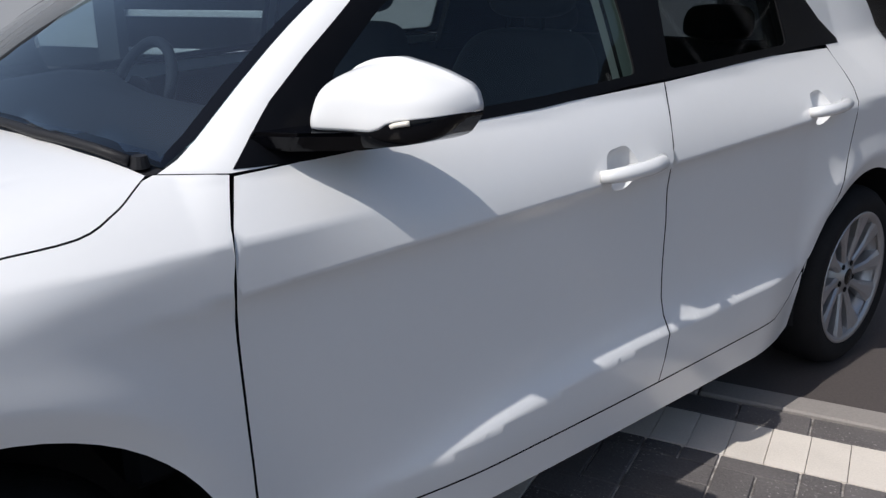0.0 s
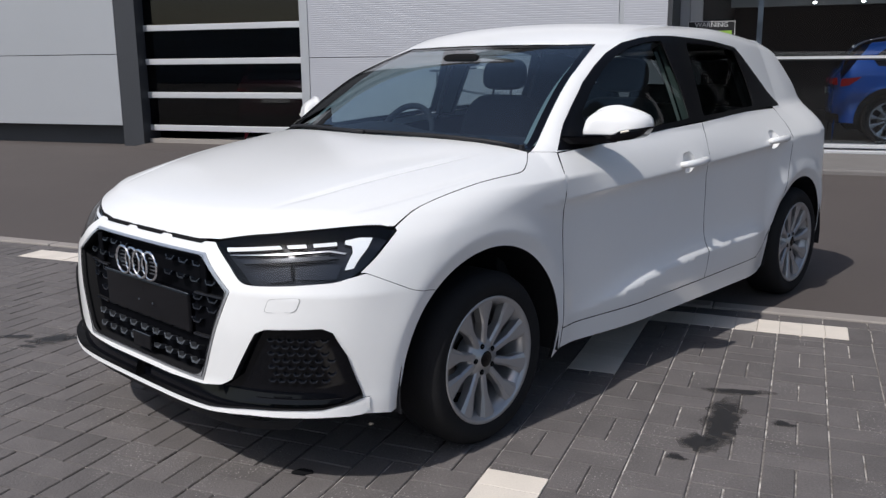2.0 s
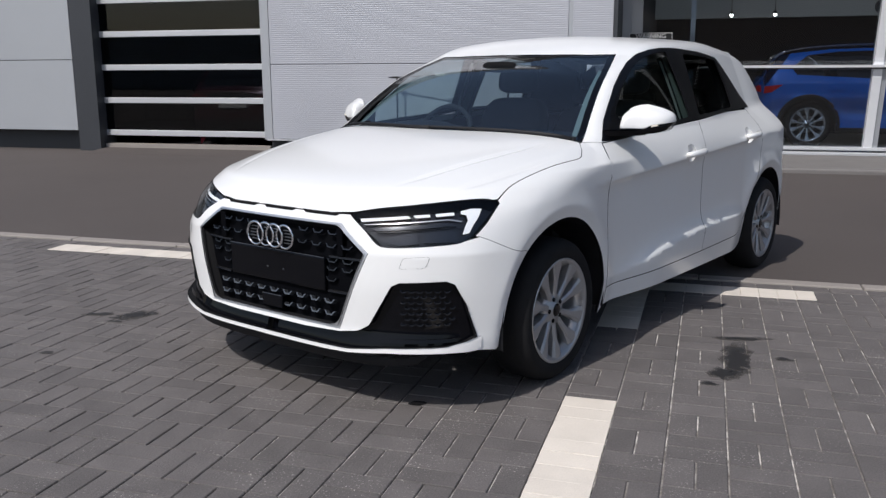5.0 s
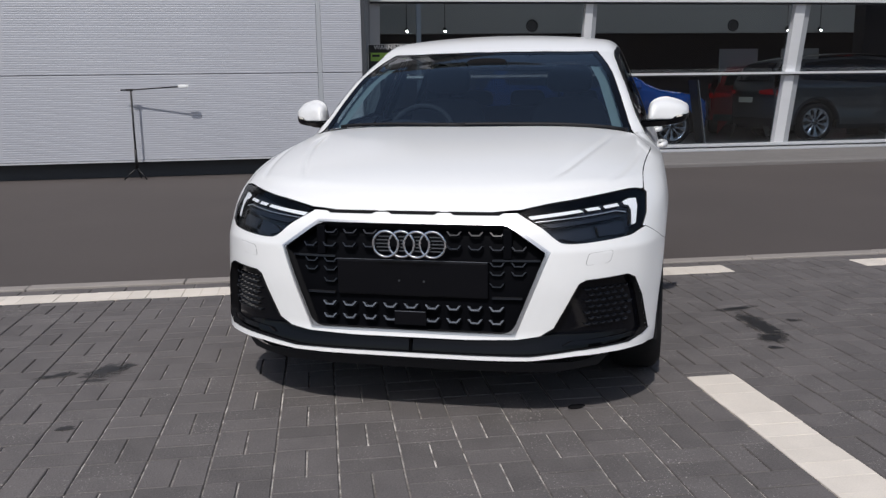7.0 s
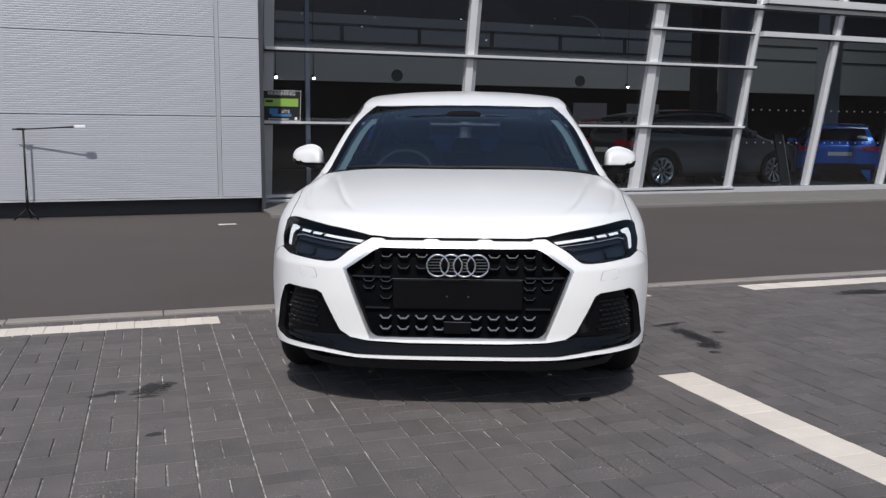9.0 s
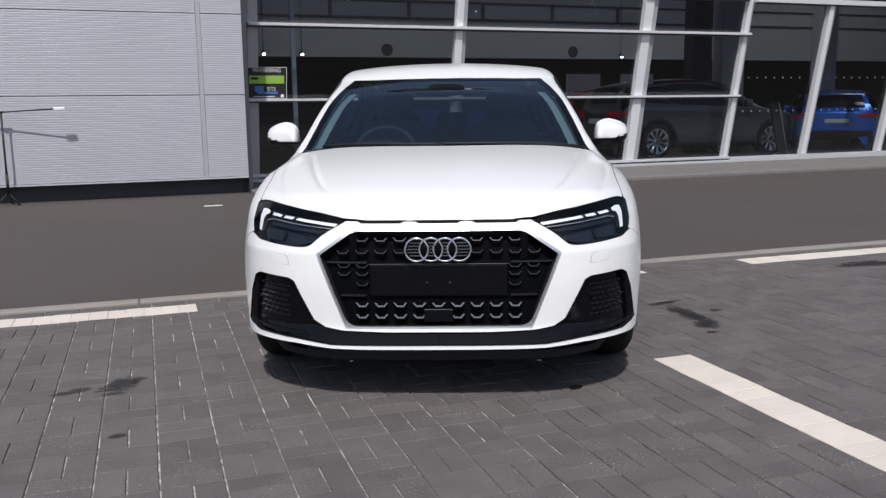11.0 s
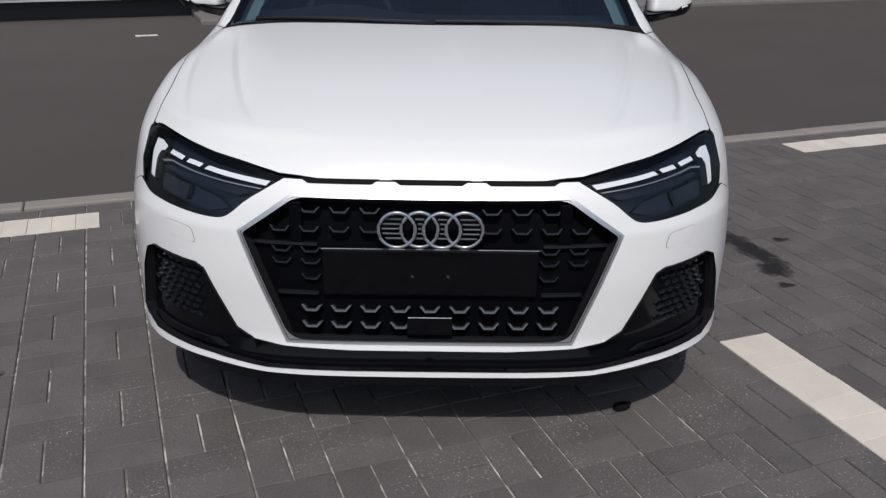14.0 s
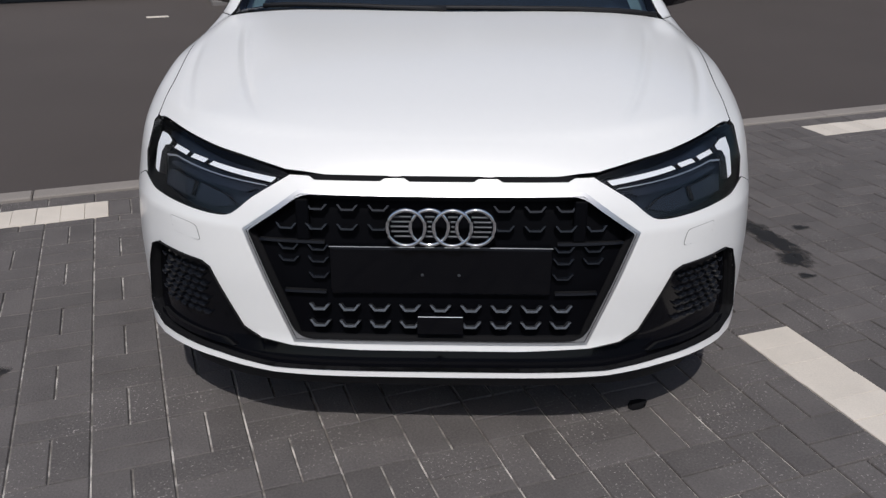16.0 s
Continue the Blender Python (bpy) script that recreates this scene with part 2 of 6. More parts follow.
def tube(bm, path, r, seg=8, closed=False):
    """A round tube along points."""
    path = [Vector(p) for p in path]
    n, rings = len(path), []
    for i, p in enumerate(path):
        a = path[i - 1] if (i or closed) else p
        c = path[(i + 1) % n] if (i < n - 1 or closed) else p
        d = (c - a).normalized()
        up = Vector((0, 0, 1)) if abs(d.z) < 0.9 else Vector((0, 1, 0))
        u = d.cross(up).normalized()
        w = u.cross(d)
        rr = r[i] if isinstance(r, (list, tuple)) else r
        rings.append([bm.verts.new(p + rr * (math.cos(k * math.tau / seg) * u + math.sin(k * math.tau / seg) * w)) for k in range(seg)])
    for i in range(n if closed else n - 1):
        A, B = rings[i], rings[(i + 1) % n]
        for k in range(seg):
            bm.faces.new((A[k], A[(k + 1) % seg], B[(k + 1) % seg], B[k]))
    if not closed:
        bm.faces.new(rings[0][::-1])
        bm.faces.new(rings[-1])


def lathe(bm, prof, seg=48, m=Matrix(), closed=False):
    """Radius and x pairs, turned round the x axis."""
    rings = []
    for r, x in prof:
        rings.append([bm.verts.new(m @ Vector((x, r * math.cos(k * math.tau / seg), r * math.sin(k * math.tau / seg)))) for k in range(seg)])
    for A, B in zip(rings, rings[1:] + rings[:1] if closed else rings[1:]):
        for k in range(seg):
            bm.faces.new((A[k], A[(k + 1) % seg], B[(k + 1) % seg], B[k]))
    return rings

# ---- ground ----
bm = bmesh.new()
g = 400
BAY = pose(0, 0, 0, 0, 0, -1.7)          # the block paving lies turned a little against the building
outer_ring = [bm.verts.new((x, y, 0.0)) for x, y in ((-g, -g), (g, -g), (g, g), (-g, g))]
inner_ring = [bm.verts.new(BAY @ Vector((x, y, 0.0))) for x, y in ((-9.06, -6.035), (10.96, -6.035), (10.96, 2.40), (-9.06, 2.40))]
for i in range(4):
    bm.faces.new((outer_ring[i], outer_ring[(i + 1) % 4], inner_ring[(i + 1) % 4], inner_ring[i]))
ground = part("ground", bm, ASPHALT)
tagged(ground, "worn brown-grey asphalt yard in bright sun", "ground", kind="structure")

bm = bmesh.new()
vs = [bm.verts.new((x, y, -0.007)) for x, y in ((-9.06, -6.035), (10.96, -6.035), (10.96, 2.40), (-9.06, 2.40))]
bm.faces.new(vs)
paving = part("pavement", bm, JOINT)
paving.matrix_world = BAY
tagged(paving, "charcoal block paving in basket-weave pattern with sandy joints", "paving", kind="structure")

# edging strip between asphalt and block paving
kerb_root = new("kerb")
kerb_root.matrix_world = BAY
tagged(kerb_root, "flush pale concrete edging strip beside block paving", "kerb", kind="structure")
KB = bevelled(-0.455, 0.455, 2.365, 2.47, -0.08, 0.012, 0.006)
kerb_mesh = bpy.data.meshes.new("kerb_stone")
KB.to_mesh(kerb_mesh)
KB.free()
kerb_mesh.materials.append(CONCRETE)
for i in range(-10, 13):
    k = new("kerb_stone", kerb_mesh)
    k.parent = kerb_root
    k.location = (i * 0.915 + 0.25, random.uniform(-0.004, 0.004), random.uniform(-0.002, 0.002))

# plain unseen walls closing the yard behind the camera, added for reflections and bounce
for nm, b in (("wall_yard_south", (-60, 46, -40.5, -40, 0, 4.5)), ("wall_yard_east", (46, 46.5, -40.5, 9.2, 0, 4.5)), ("wall_yard_west", (-60.5, -60, -40.5, 9.2, 0, 4.5))):
    bm = bmesh.new()
    block(bm, *b)
    tagged(part(nm, bm, BOUNCE_WALL), "unseen plain wall added at the far side of the yard for reflections and bounce", "wall", kind="structure")

# pavement slab along the showroom front
bm = bevelled(0.62, 40, 8.55, 10.45, -0.1, 0.055, 0.012)
front_walk = part("pavement_front", bm, PAVING_GREY)
tagged(front_walk, "grey concrete strip along the showroom front", "pavement", kind="structure")
bm = bevelled(0.60, 40, 8.42, 8.545, -0.1, 0.05, 0.012)
tagged(part("kerb_front", bm, PAVING_GREY), "pale low kerb before the showroom", "kerb", kind="structure")

# ---- building: clad wall ----
WY = 9.20


def ribbed(x0, x1, z0, z1, y, pitch=0.030, depth=0.0012, thick=0.06):
    """A sheet-metal panel with fine level ribs, its face towards -y."""
    bm = bmesh.new()
    rows = []
    n = max(1, round((z1 - z0) / pitch)) if pitch else 1
    p = (z1 - z0) / n
    for i in range(n):
        z = z0 + i * p
        rows += [(y, z), (y, z + p * 0.55), (y + depth, z + p * 0.70), (y + depth, z + p * 0.86)] if pitch else [(y, z)]
    rows.append((y, z1))
    prev = None
    for yy, z in rows:
        cur = [bm.verts.new((x0, yy, z)), bm.verts.new((x1, yy, z))]
        if prev:
            bm.faces.new((prev[0], prev[1], cur[1], cur[0]))
        prev = cur
    block(bm, x0, x1, y + depth + 0.002, y + thick, z0, z1)
    return bm


bm = bmesh.new()
block(bm, -4.63, 0.60, WY + 0.07, WY + 0.32, 0.245, 6.2)
wall = part("wall_clad", bm, DARK_FRAME)
tagged(wall, "grey horizontally ribbed metal cladding on the building front", "wall", kind="structure")
zs = [0.245, 1.37, 2.447, 3.524, 4.6, 5.68]
for x0, x1 in ((-4.50, -0.005), (0.060, 0.60)):
    for z0, z1 in zip(zs, zs[1:]):
        part("panel", ribbed(x0, x1, z0 + 0.0045, z1 - 0.0045, WY), CLAD, wall)
bm = bmesh.new()
block(bm, -0.002, 0.057, WY + 0.012, WY + 0.06, 0.245, 5.68)
part("joint_strip", bm, CLAD_SMOOTH, wall)
bm = bmesh.new()
block(bm, -4.64, -4.505, WY - 0.01, WY + 0.30, 0.235, 5.7)
part("door_jamb", bm, CLAD_SMOOTH, wall)
bm = bmesh.new()
block(bm, -4.60, 0.60, WY - 0.012, WY + 0.06, 0.222, 0.243)
part("drip_edge", bm, ALU, wall)
bm = bmesh.new()
block(bm, -4.63, 0.62, WY + 0.22, WY + 0.40, 0.0, 0.30)
tagged(part("plinth", bm, DARK_FRAME), "dark recessed plinth below the cladding", "plinth", kind="structure")

bm = bmesh.new()
block(bm, -40, -7.99, WY + 0.07, WY + 0.32, 0.33, 6.2)
wall2 = part("wall_clad_far", bm, DARK_FRAME)
tagged(wall2, "smooth grey metal panels on the building front", "wall", kind="structure")
zs = [0.325, 1.463, 2.52, 3.58, 4.64, 5.7]
for x0, x1 in ((-13.0, -8.01), (-18.0, -13.02), (-23.0, -18.02), (-40, -23.02)):
    for z0, z1 in zip(zs, zs[1:]):
        part("panel", ribbed(x0, x1, z0 + 0.006, z1 - 0.006, WY, 0.0), CLAD_SMOOTH, wall2)
bm = bmesh.new()
block(bm, -40, -7.99, WY + 0.25, WY + 0.42, 0.0, 0.34)
tagged(part("plinth_far", bm, DARK_FRAME), "dark recessed plinth below the panels", "plinth", kind="structure")
bm = bmesh.new()
block(bm, -8.0, -7.60, WY + 0.0, WY + 0.42, 0.0, 5.7)
tagged(part("pier", bm, DARK_FRAME), "dark grey steel pier beside the workshop door", "pier", kind="structure")

# workshop door: glazed sections between pale rails
DY = 9.39
door = new("door_1")
tagged(door, "closed workshop door with glazed sections and silver rails", "workshop door", kind="structure")
for i in range(7):
    z = 0.245 + 0.523 * i
    part("rail", bevelled(-7.74, -4.645, DY - 0.01, DY + 0.05, z, z + 0.092, 0.006), ALU, door)
    bm = bmesh.new()
    block(bm, -7.70, -4.66, DY + 0.015, DY + 0.022, z + 0.092, z + 0.523)
    pane = part("pane", bm, DOOR_GLASS, door)
    pane.visible_shadow = False
for x in (-7.74, -4.70):
    bm = bmesh.new()
    block(bm, x, x + 0.05, DY - 0.004, DY + 0.06, 0.2, 3.9)
    part("stile", bm, ALU, door)
bm = bmesh.new()
block(bm, -7.6, -4.63, DY - 0.05, DY + 0.12, -0.05, 0.115)
part("threshold", bm, CONCRETE, door)
bm = bmesh.new()
prism(bm, [(-0.62, -0.02), (-0.62, 0.001), (0.0, 0.05), (0.0, -0.02)], 2.97, Matrix.Translation((-4.63, DY - 0.052, 0)) @ pose(0, 0, 0, 0, 0, 90))
ramp_ob = part("ramp", bm, ASPHALT)
tagged(ramp_ob, "low asphalt ramp up to the workshop door", "ramp", kind="structure")
bm = bmesh.new()
block(bm, -7.99, -4.505, WY, WY + 0.4, 3.85, 5.7)
tagged(part("lintel", bm, DARK_FRAME), "dark panel over the workshop door", "lintel", kind="structure")
# dark workshop behind the door
bm = bmesh.new()
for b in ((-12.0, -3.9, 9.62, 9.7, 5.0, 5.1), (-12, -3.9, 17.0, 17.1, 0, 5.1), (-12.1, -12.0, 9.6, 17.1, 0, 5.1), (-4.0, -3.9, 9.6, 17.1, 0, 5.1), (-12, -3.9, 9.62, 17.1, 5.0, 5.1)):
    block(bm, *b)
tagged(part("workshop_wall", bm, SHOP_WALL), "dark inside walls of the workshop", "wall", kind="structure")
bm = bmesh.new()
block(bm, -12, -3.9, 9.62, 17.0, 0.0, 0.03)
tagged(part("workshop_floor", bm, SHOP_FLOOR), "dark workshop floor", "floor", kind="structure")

# ---- building: raked glass front ----
RAKE = 0.2


def gy(z):
    return 10.5 - RAKE * (z - 0.1)


def raked(bm, x0, x1, z0, z1, front, depth):
    """A bar that follows the raked front: between heights z0 and z1, its face proud of the glass by front."""
    vs = []
    for x in (x0, x1):
        for d in (-front, depth - front):
            for z in (z0, z1):
                vs.append(bm.verts.new((x, gy(z) + d, z)))
    for q in ((0, 1, 3, 2), (4, 6, 7, 5), (0, 4, 5, 1), (2, 3, 7, 6), (0, 2, 6, 4), (1, 5, 7, 3)):
        bm.faces.new([vs[i] for i in q])


front = new("window_1")
tagged(front, "raked showroom glass front with aluminium rails and mullions", "glass facade", kind="structure")
posts = ((4.06, 0.19), (7.51, 0.27), (9.66, 0.14), (11.54, 0.16), (13.5, 0.16))
for i, (x, w) in enumerate(posts):
    bm = bmesh.new()
    raked(bm, x, x + w * 0.62, 0.16, 6.2, 0.07, 0.12)
    part("mullion", bm, ALU_BRIGHT, front)
    bm = bmesh.new()
    raked(bm, x + w * 0.62 + 0.004, x + w, 0.16, 6.2, 0.04, 0.10)
    part("mullion_fin", bm, CLAD_SMOOTH, front)
for z, x0, x1, h, p in ((1.285, 0.80, 9.78, 0.035, 0.13), (2.375, 0.80, 9.78, 0.04, 0.15), (2.98, 7.5, 9.66, 0.03, 0.12), (2.95, 9.82, 15.2, 0.085, 0.12),
                        (3.42, 0.80, 15.2, 0.06, 0.14), (3.50, 9.7, 15.2, 0.12, 0.25)):
    bm = bmesh.new()
    raked(bm, x0, x1, z, z + h, p, p - 0.012)
    part("rail", bm, ALU_BRIGHT, front)
    bm = bmesh.new()
    raked(bm, x0, x1, z - 0.022, z - 0.002, p - 0.03, p - 0.04)
    part("rail_underside", bm, DARK_FRAME, front)
for z, p in ((0.055, 0.16), (0.125, 0.10)):
    part("sill", bevelled(0.75, 9.8, 10.5 - p, 10.62, z, z + 0.045, 0.006), ALU, front)
part("sill", bevelled(9.81, 15.2, 10.38, 10.62, 0.055, 0.15, 0.006), ALU, front)
cols = [0.95] + [x for x, w in posts] + [15.2]
for x0, x1 in zip(cols, cols[1:]):
    bm = bmesh.new()
    top = 2.39 if x0 < 9.6 else 2.97
    vs = [bm.verts.new((x, gy(z) + 0.03, z)) for x, z in ((x0, 0.15), (x1, 0.15), (x1, top), (x0, top))]
    bm.faces.new(vs)
    part("pane", bm, SHOP_GLASS, front)
    bm = bmesh.new()
    vs = [bm.verts.new((x, gy(z) + 0.03, z)) for x, z in ((x0, top + 0.004), (x1, top + 0.004), (x1, 6.2), (x0, 6.2))]
    bm.faces.new(vs)
    part("pane", bm, UPPER_GLASS, front)
bm = bmesh.new()
raked(bm, 0.662, 0.79, 0.1, 6.2, 0.03, 0.12)
part("end_post", bm, CLAD_SMOOTH, front)
bm = bmesh.new()
raked(bm, 0.794, 0.945, 0.1, 6.2, 0.04, 0.14)
part("end_post", bm, ALU_PALE, front)
bm = bmesh.new()
block(bm, 1.62, 1.69, 11.0, 11.06, 0.06, 5.4)
part("inner_post", bm, ALU_PALE, front)
# dark return between the cladding and the glass
bm = bmesh.new()
block(bm, 0.605, 0.658, WY + 0.01, 10.7, 0.0, 6.2)
tagged(part("return_wall", bm, DARK_FRAME), "dark grey steel return beside the glass", "wall", kind="structure")

# unseen wing, added so that the car doors reflect a pale wall
bm = bmesh.new()
block(bm, 15.21, 40, WY + 0.07, WY + 0.32, 0.245, 6.2)
wall3 = part("wall_clad_east", bm, DARK_FRAME)
tagged(wall3, "unseen pale panel wall added beyond the showroom glass for reflections", "wall", kind="structure")
for x0, x1 in ((15.22, 20.0), (20.02, 25.0), (25.02, 30.0), (30.02, 40.0)):
    for z0, z1 in zip((0.245, 1.37, 2.447, 3.524, 4.6), (1.37, 2.447, 3.524, 4.6, 5.7)):
        part("panel", ribbed(x0, x1, z0 + 0.006, z1 - 0.006, WY, 0.0), CLAD_SMOOTH, wall3)
# plinth of the same added wing
bm = bmesh.new()
block(bm, 15.21, 40, WY + 0.22, WY + 0.40, 0.0, 0.30)
tagged(part("plinth_east", bm, DARK_FRAME), "dark recessed plinth below the panels", "plinth", kind="structure")

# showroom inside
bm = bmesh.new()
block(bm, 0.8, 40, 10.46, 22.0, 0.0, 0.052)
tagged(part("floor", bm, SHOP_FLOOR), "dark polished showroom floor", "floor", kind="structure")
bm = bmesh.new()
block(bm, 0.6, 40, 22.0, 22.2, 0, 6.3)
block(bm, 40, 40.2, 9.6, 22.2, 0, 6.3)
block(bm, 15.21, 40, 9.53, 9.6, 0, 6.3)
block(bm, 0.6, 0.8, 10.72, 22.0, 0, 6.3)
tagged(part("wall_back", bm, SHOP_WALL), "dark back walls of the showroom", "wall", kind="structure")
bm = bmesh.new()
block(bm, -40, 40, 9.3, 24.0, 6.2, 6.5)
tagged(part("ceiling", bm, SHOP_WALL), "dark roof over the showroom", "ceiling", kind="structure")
BULK_Y, BULK_Z = 20.0, 2.52
bm = bmesh.new()
block(bm, 0.8, 40, BULK_Y, BULK_Y + 0.15, BULK_Z, 4.3)
bulk = tagged(part("bulkhead", bm, SHOP_PALE), "pale bulkhead above the back of the showroom", "bulkhead", kind="structure")
for x in (6.0, 11.75, 17.5):
    bm = bmesh.new()
    lathe(bm, [(0.001, 0.02), (0.12, 0.02), (0.15, 0.0), (0.165, 0.03)], 24, Matrix.Translation((x, BULK_Y - 0.03, 2.72)) @ pose(0, 0, 0, 0, 0, 90))
    part("round_vent", bm, DARK_FRAME, bulk)
bm = bmesh.new()
block(bm, 0.8, 40, BULK_Y + 0.16, 22, 2.9, 3.1)
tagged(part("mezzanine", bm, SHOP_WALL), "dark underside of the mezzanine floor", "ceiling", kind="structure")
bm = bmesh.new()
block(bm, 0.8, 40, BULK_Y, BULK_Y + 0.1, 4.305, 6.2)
mez = tagged(part("mezzanine_wall", bm, MEZZ), "upper floor wall, its blue-grey imitating the sheen of the panes", "wall", kind="structure")
for z in (3.55, 4.0):
    bm = bmesh.new()
    block(bm, 0.8, 40, BULK_Y - 0.06, BULK_Y - 0.004, z, z + 0.05)
    part("ledge", bm, DARK_FRAME, mez)
for x in (2.2, 4.4, 6.6, 8.8, 11.0, 13.2):
    bm = bmesh.new()
    block(bm, x, x + 0.08, BULK_Y - 0.06, BULK_Y - 0.004, 3.605, 3.995)
    part("upright", bm, DARK_FRAME, mez)
for x, w, mt in ((12.0, 0.62, SHOP_PALE), (14.9, 0.45, SHOP_PALE), (11.2, 0.5, SHOP_WALL)):
    bm = bmesh.new()
    block(bm, x, x + w, 13.5, 13.85, 0.052, 6.2)
    tagged(part("column", bm, mt), "plain column inside the showroom", "column", kind="structure")
for x in (9.1, 10.6):
    bm = bmesh.new()
    block(bm, x, x + 0.9, 15.5, 15.56, 0.9, 1.9)
    tagged(part("wall_panel", bm, SHOP_PALE), "grey panel on the showroom back wall", "panel", kind="structure")
# spotlights in the showroom
SPOT = material("spotlight_glow", (1, 1, 1), 0.4, glow=(1.0, 0.97, 0.92, 14.0))
for x in (2.62, 3.62, 13.3, 14.3):
    lampo = tagged(new("spotlight"), "small white spotlight under the showroom ceiling", "spotlight", group="showroom spotlights")
    lampo.location = (x, 19.8, 2.58)
    bm = bmesh.new()
    lathe(bm, [(0.001, 0.0), (0.034, 0.0), (0.040, 0.02)], 14, pose(0, 0, 0, 0, 0, 90) @ pose(0, 0, 0, 0, 35, 0))
    part("lens", bm, SPOT, lampo)
    bm = bmesh.new()
    tube(bm, [(0, 0.02, 0.0), (0, 0.10, 0.05)], 0.05, 12)
    part("body", bm, MATT_BLACK, lampo)
    bm = bmesh.new()
    tube(bm, [(0, 0.06, 0.04), (0, 0.06, 3.6)], 0.008, 6)
    part("rod", bm, MATT_BLACK, lampo)
for x, w in ((4.5, 6.0), (12.5, 6.0), (20.5, 6.0)):
    la = new("showroom_light", bpy.data.lights.new("showroom_light", "AREA"))
    la.data.shape, la.data.size, la.data.size_y, la.data.energy = "RECTANGLE", w, 1.6, 120
    la.matrix_world = look((x, 15.2, 6.05), (x, 17.6, 0))
# tiny glowing balls imitating sparkles on the upper glass, and a curved lamp
sparkle_rng = random.Random(21)
SPARKLE = material("sparkle_glow", (1, 1, 1), 0.4, glow=(0.95, 0.97, 1.0, 4.0))
# ball, glow and cord are added to imitate sparkles, not real lamps
for x, y, z in ((1.9, 12.6, 3.28), (2.9, 12.2, 3.05), (3.15, 12.9, 3.42), (3.35, 12.9, 3.32), (3.5, 12.9, 3.18), (4.9, 12.4, 3.30), (5.6, 12.8, 2.98), (6.3, 12.2, 3.22), (7.0, 12.6, 3.45), (8.2, 12.9, 3.20)):
    pend = tagged(new("glass_sparkle"), "tiny glowing ball imitating a sparkle on the upper showroom glass", "lamp", group="pendant lamps of the showroom")
    pend.location = (x, y, z)
    bm = bmesh.new()
    bmesh.ops.create_icosphere(bm, subdivisions=1, radius=0.007 + 0.006 * sparkle_rng.random())
    part("bulb", bm, SPARKLE, pend, smooth=True)
    bm = bmesh.new()
    tube(bm, [(0, 0, 0.012), (0, 0, 6.2 - z)], 0.002, 5)
    part("cord", bm, MATT_BLACK, pend)
hoop = tagged(new("hoop_lamp"), "thin curved white lamp hanging in the showroom", "lamp")
hoop.location = (7.45, 12.5, 2.84)
bm = bmesh.new()
tube(bm, [(0.66 * math.cos(a), 0, 0.66 * math.sin(a)) for a in np.linspace(0.25, 1.75, 24)], [0.004 + 0.008 * math.sin(math.pi * k / 23) for k in range(24)], 8)
part("arc", bm, WHITE_PLASTIC, hoop, smooth=True)
bm = bmesh.new()
tube(bm, [(0, 0, 0.66), (0, 0, 3.36)], 0.003, 5)
part("cord", bm, MATT_BLACK, hoop)
# white dots on the door panes
for x0, n in ((10.0, 7), (11.9, 9)):
    for z in (1.62, 1.0):
        for k in range(n):
            bm = bmesh.new()
            block(bm, x0 + 0.2 * k, x0 + 0.2 * k + 0.024, gy(z) + 0.02, gy(z) + 0.024, z, z + 0.022)
            part("dot", bm, ALU_PALE, front)

# ---- the white hatchback: one smooth skin, from which each panel is cut ----
def smooth_max(a, b, k):
    h = np.maximum(k - np.abs(a - b), 0.0) / k
    return np.maximum(a, b) + h * h * k * 0.25


def spline(xs, ys):
    """A smooth curve without overshoot through a few heights (monotone cubic)."""
    xs, ys = np.array(xs, float), np.array(ys, float)
    h = np.diff(xs)
    d = np.diff(ys) / h
    m = np.zeros_like(xs)
    m[0], m[-1] = d[0], d[-1]
    for i in range(1, len(xs) - 1):
        if d[i - 1] * d[i] > 0:
            w1, w2 = 2 * h[i] + h[i - 1], h[i] + 2 * h[i - 1]
            m[i] = (w1 + w2) / (w1 / d[i - 1] + w2 / d[i])

    def f(x):
        x = np.clip(np.asarray(x, float), xs[0], xs[-1])
        i = np.clip(np.searchsorted(xs, x) - 1, 0, len(h) - 1)
        t = (x - xs[i]) / h[i]
        return ((1 + 2 * t) * (1 - t) ** 2 * ys[i] + t * (1 - t) ** 2 * h[i] * m[i]
                + t * t * (3 - 2 * t) * ys[i + 1] + t * t * (t - 1) * h[i] * m[i + 1])
    return f


def ramp(x, a, b):
    t = np.clip((x - a) / (b - a), 0, 1)
    return t * t * (3 - 2 * t)


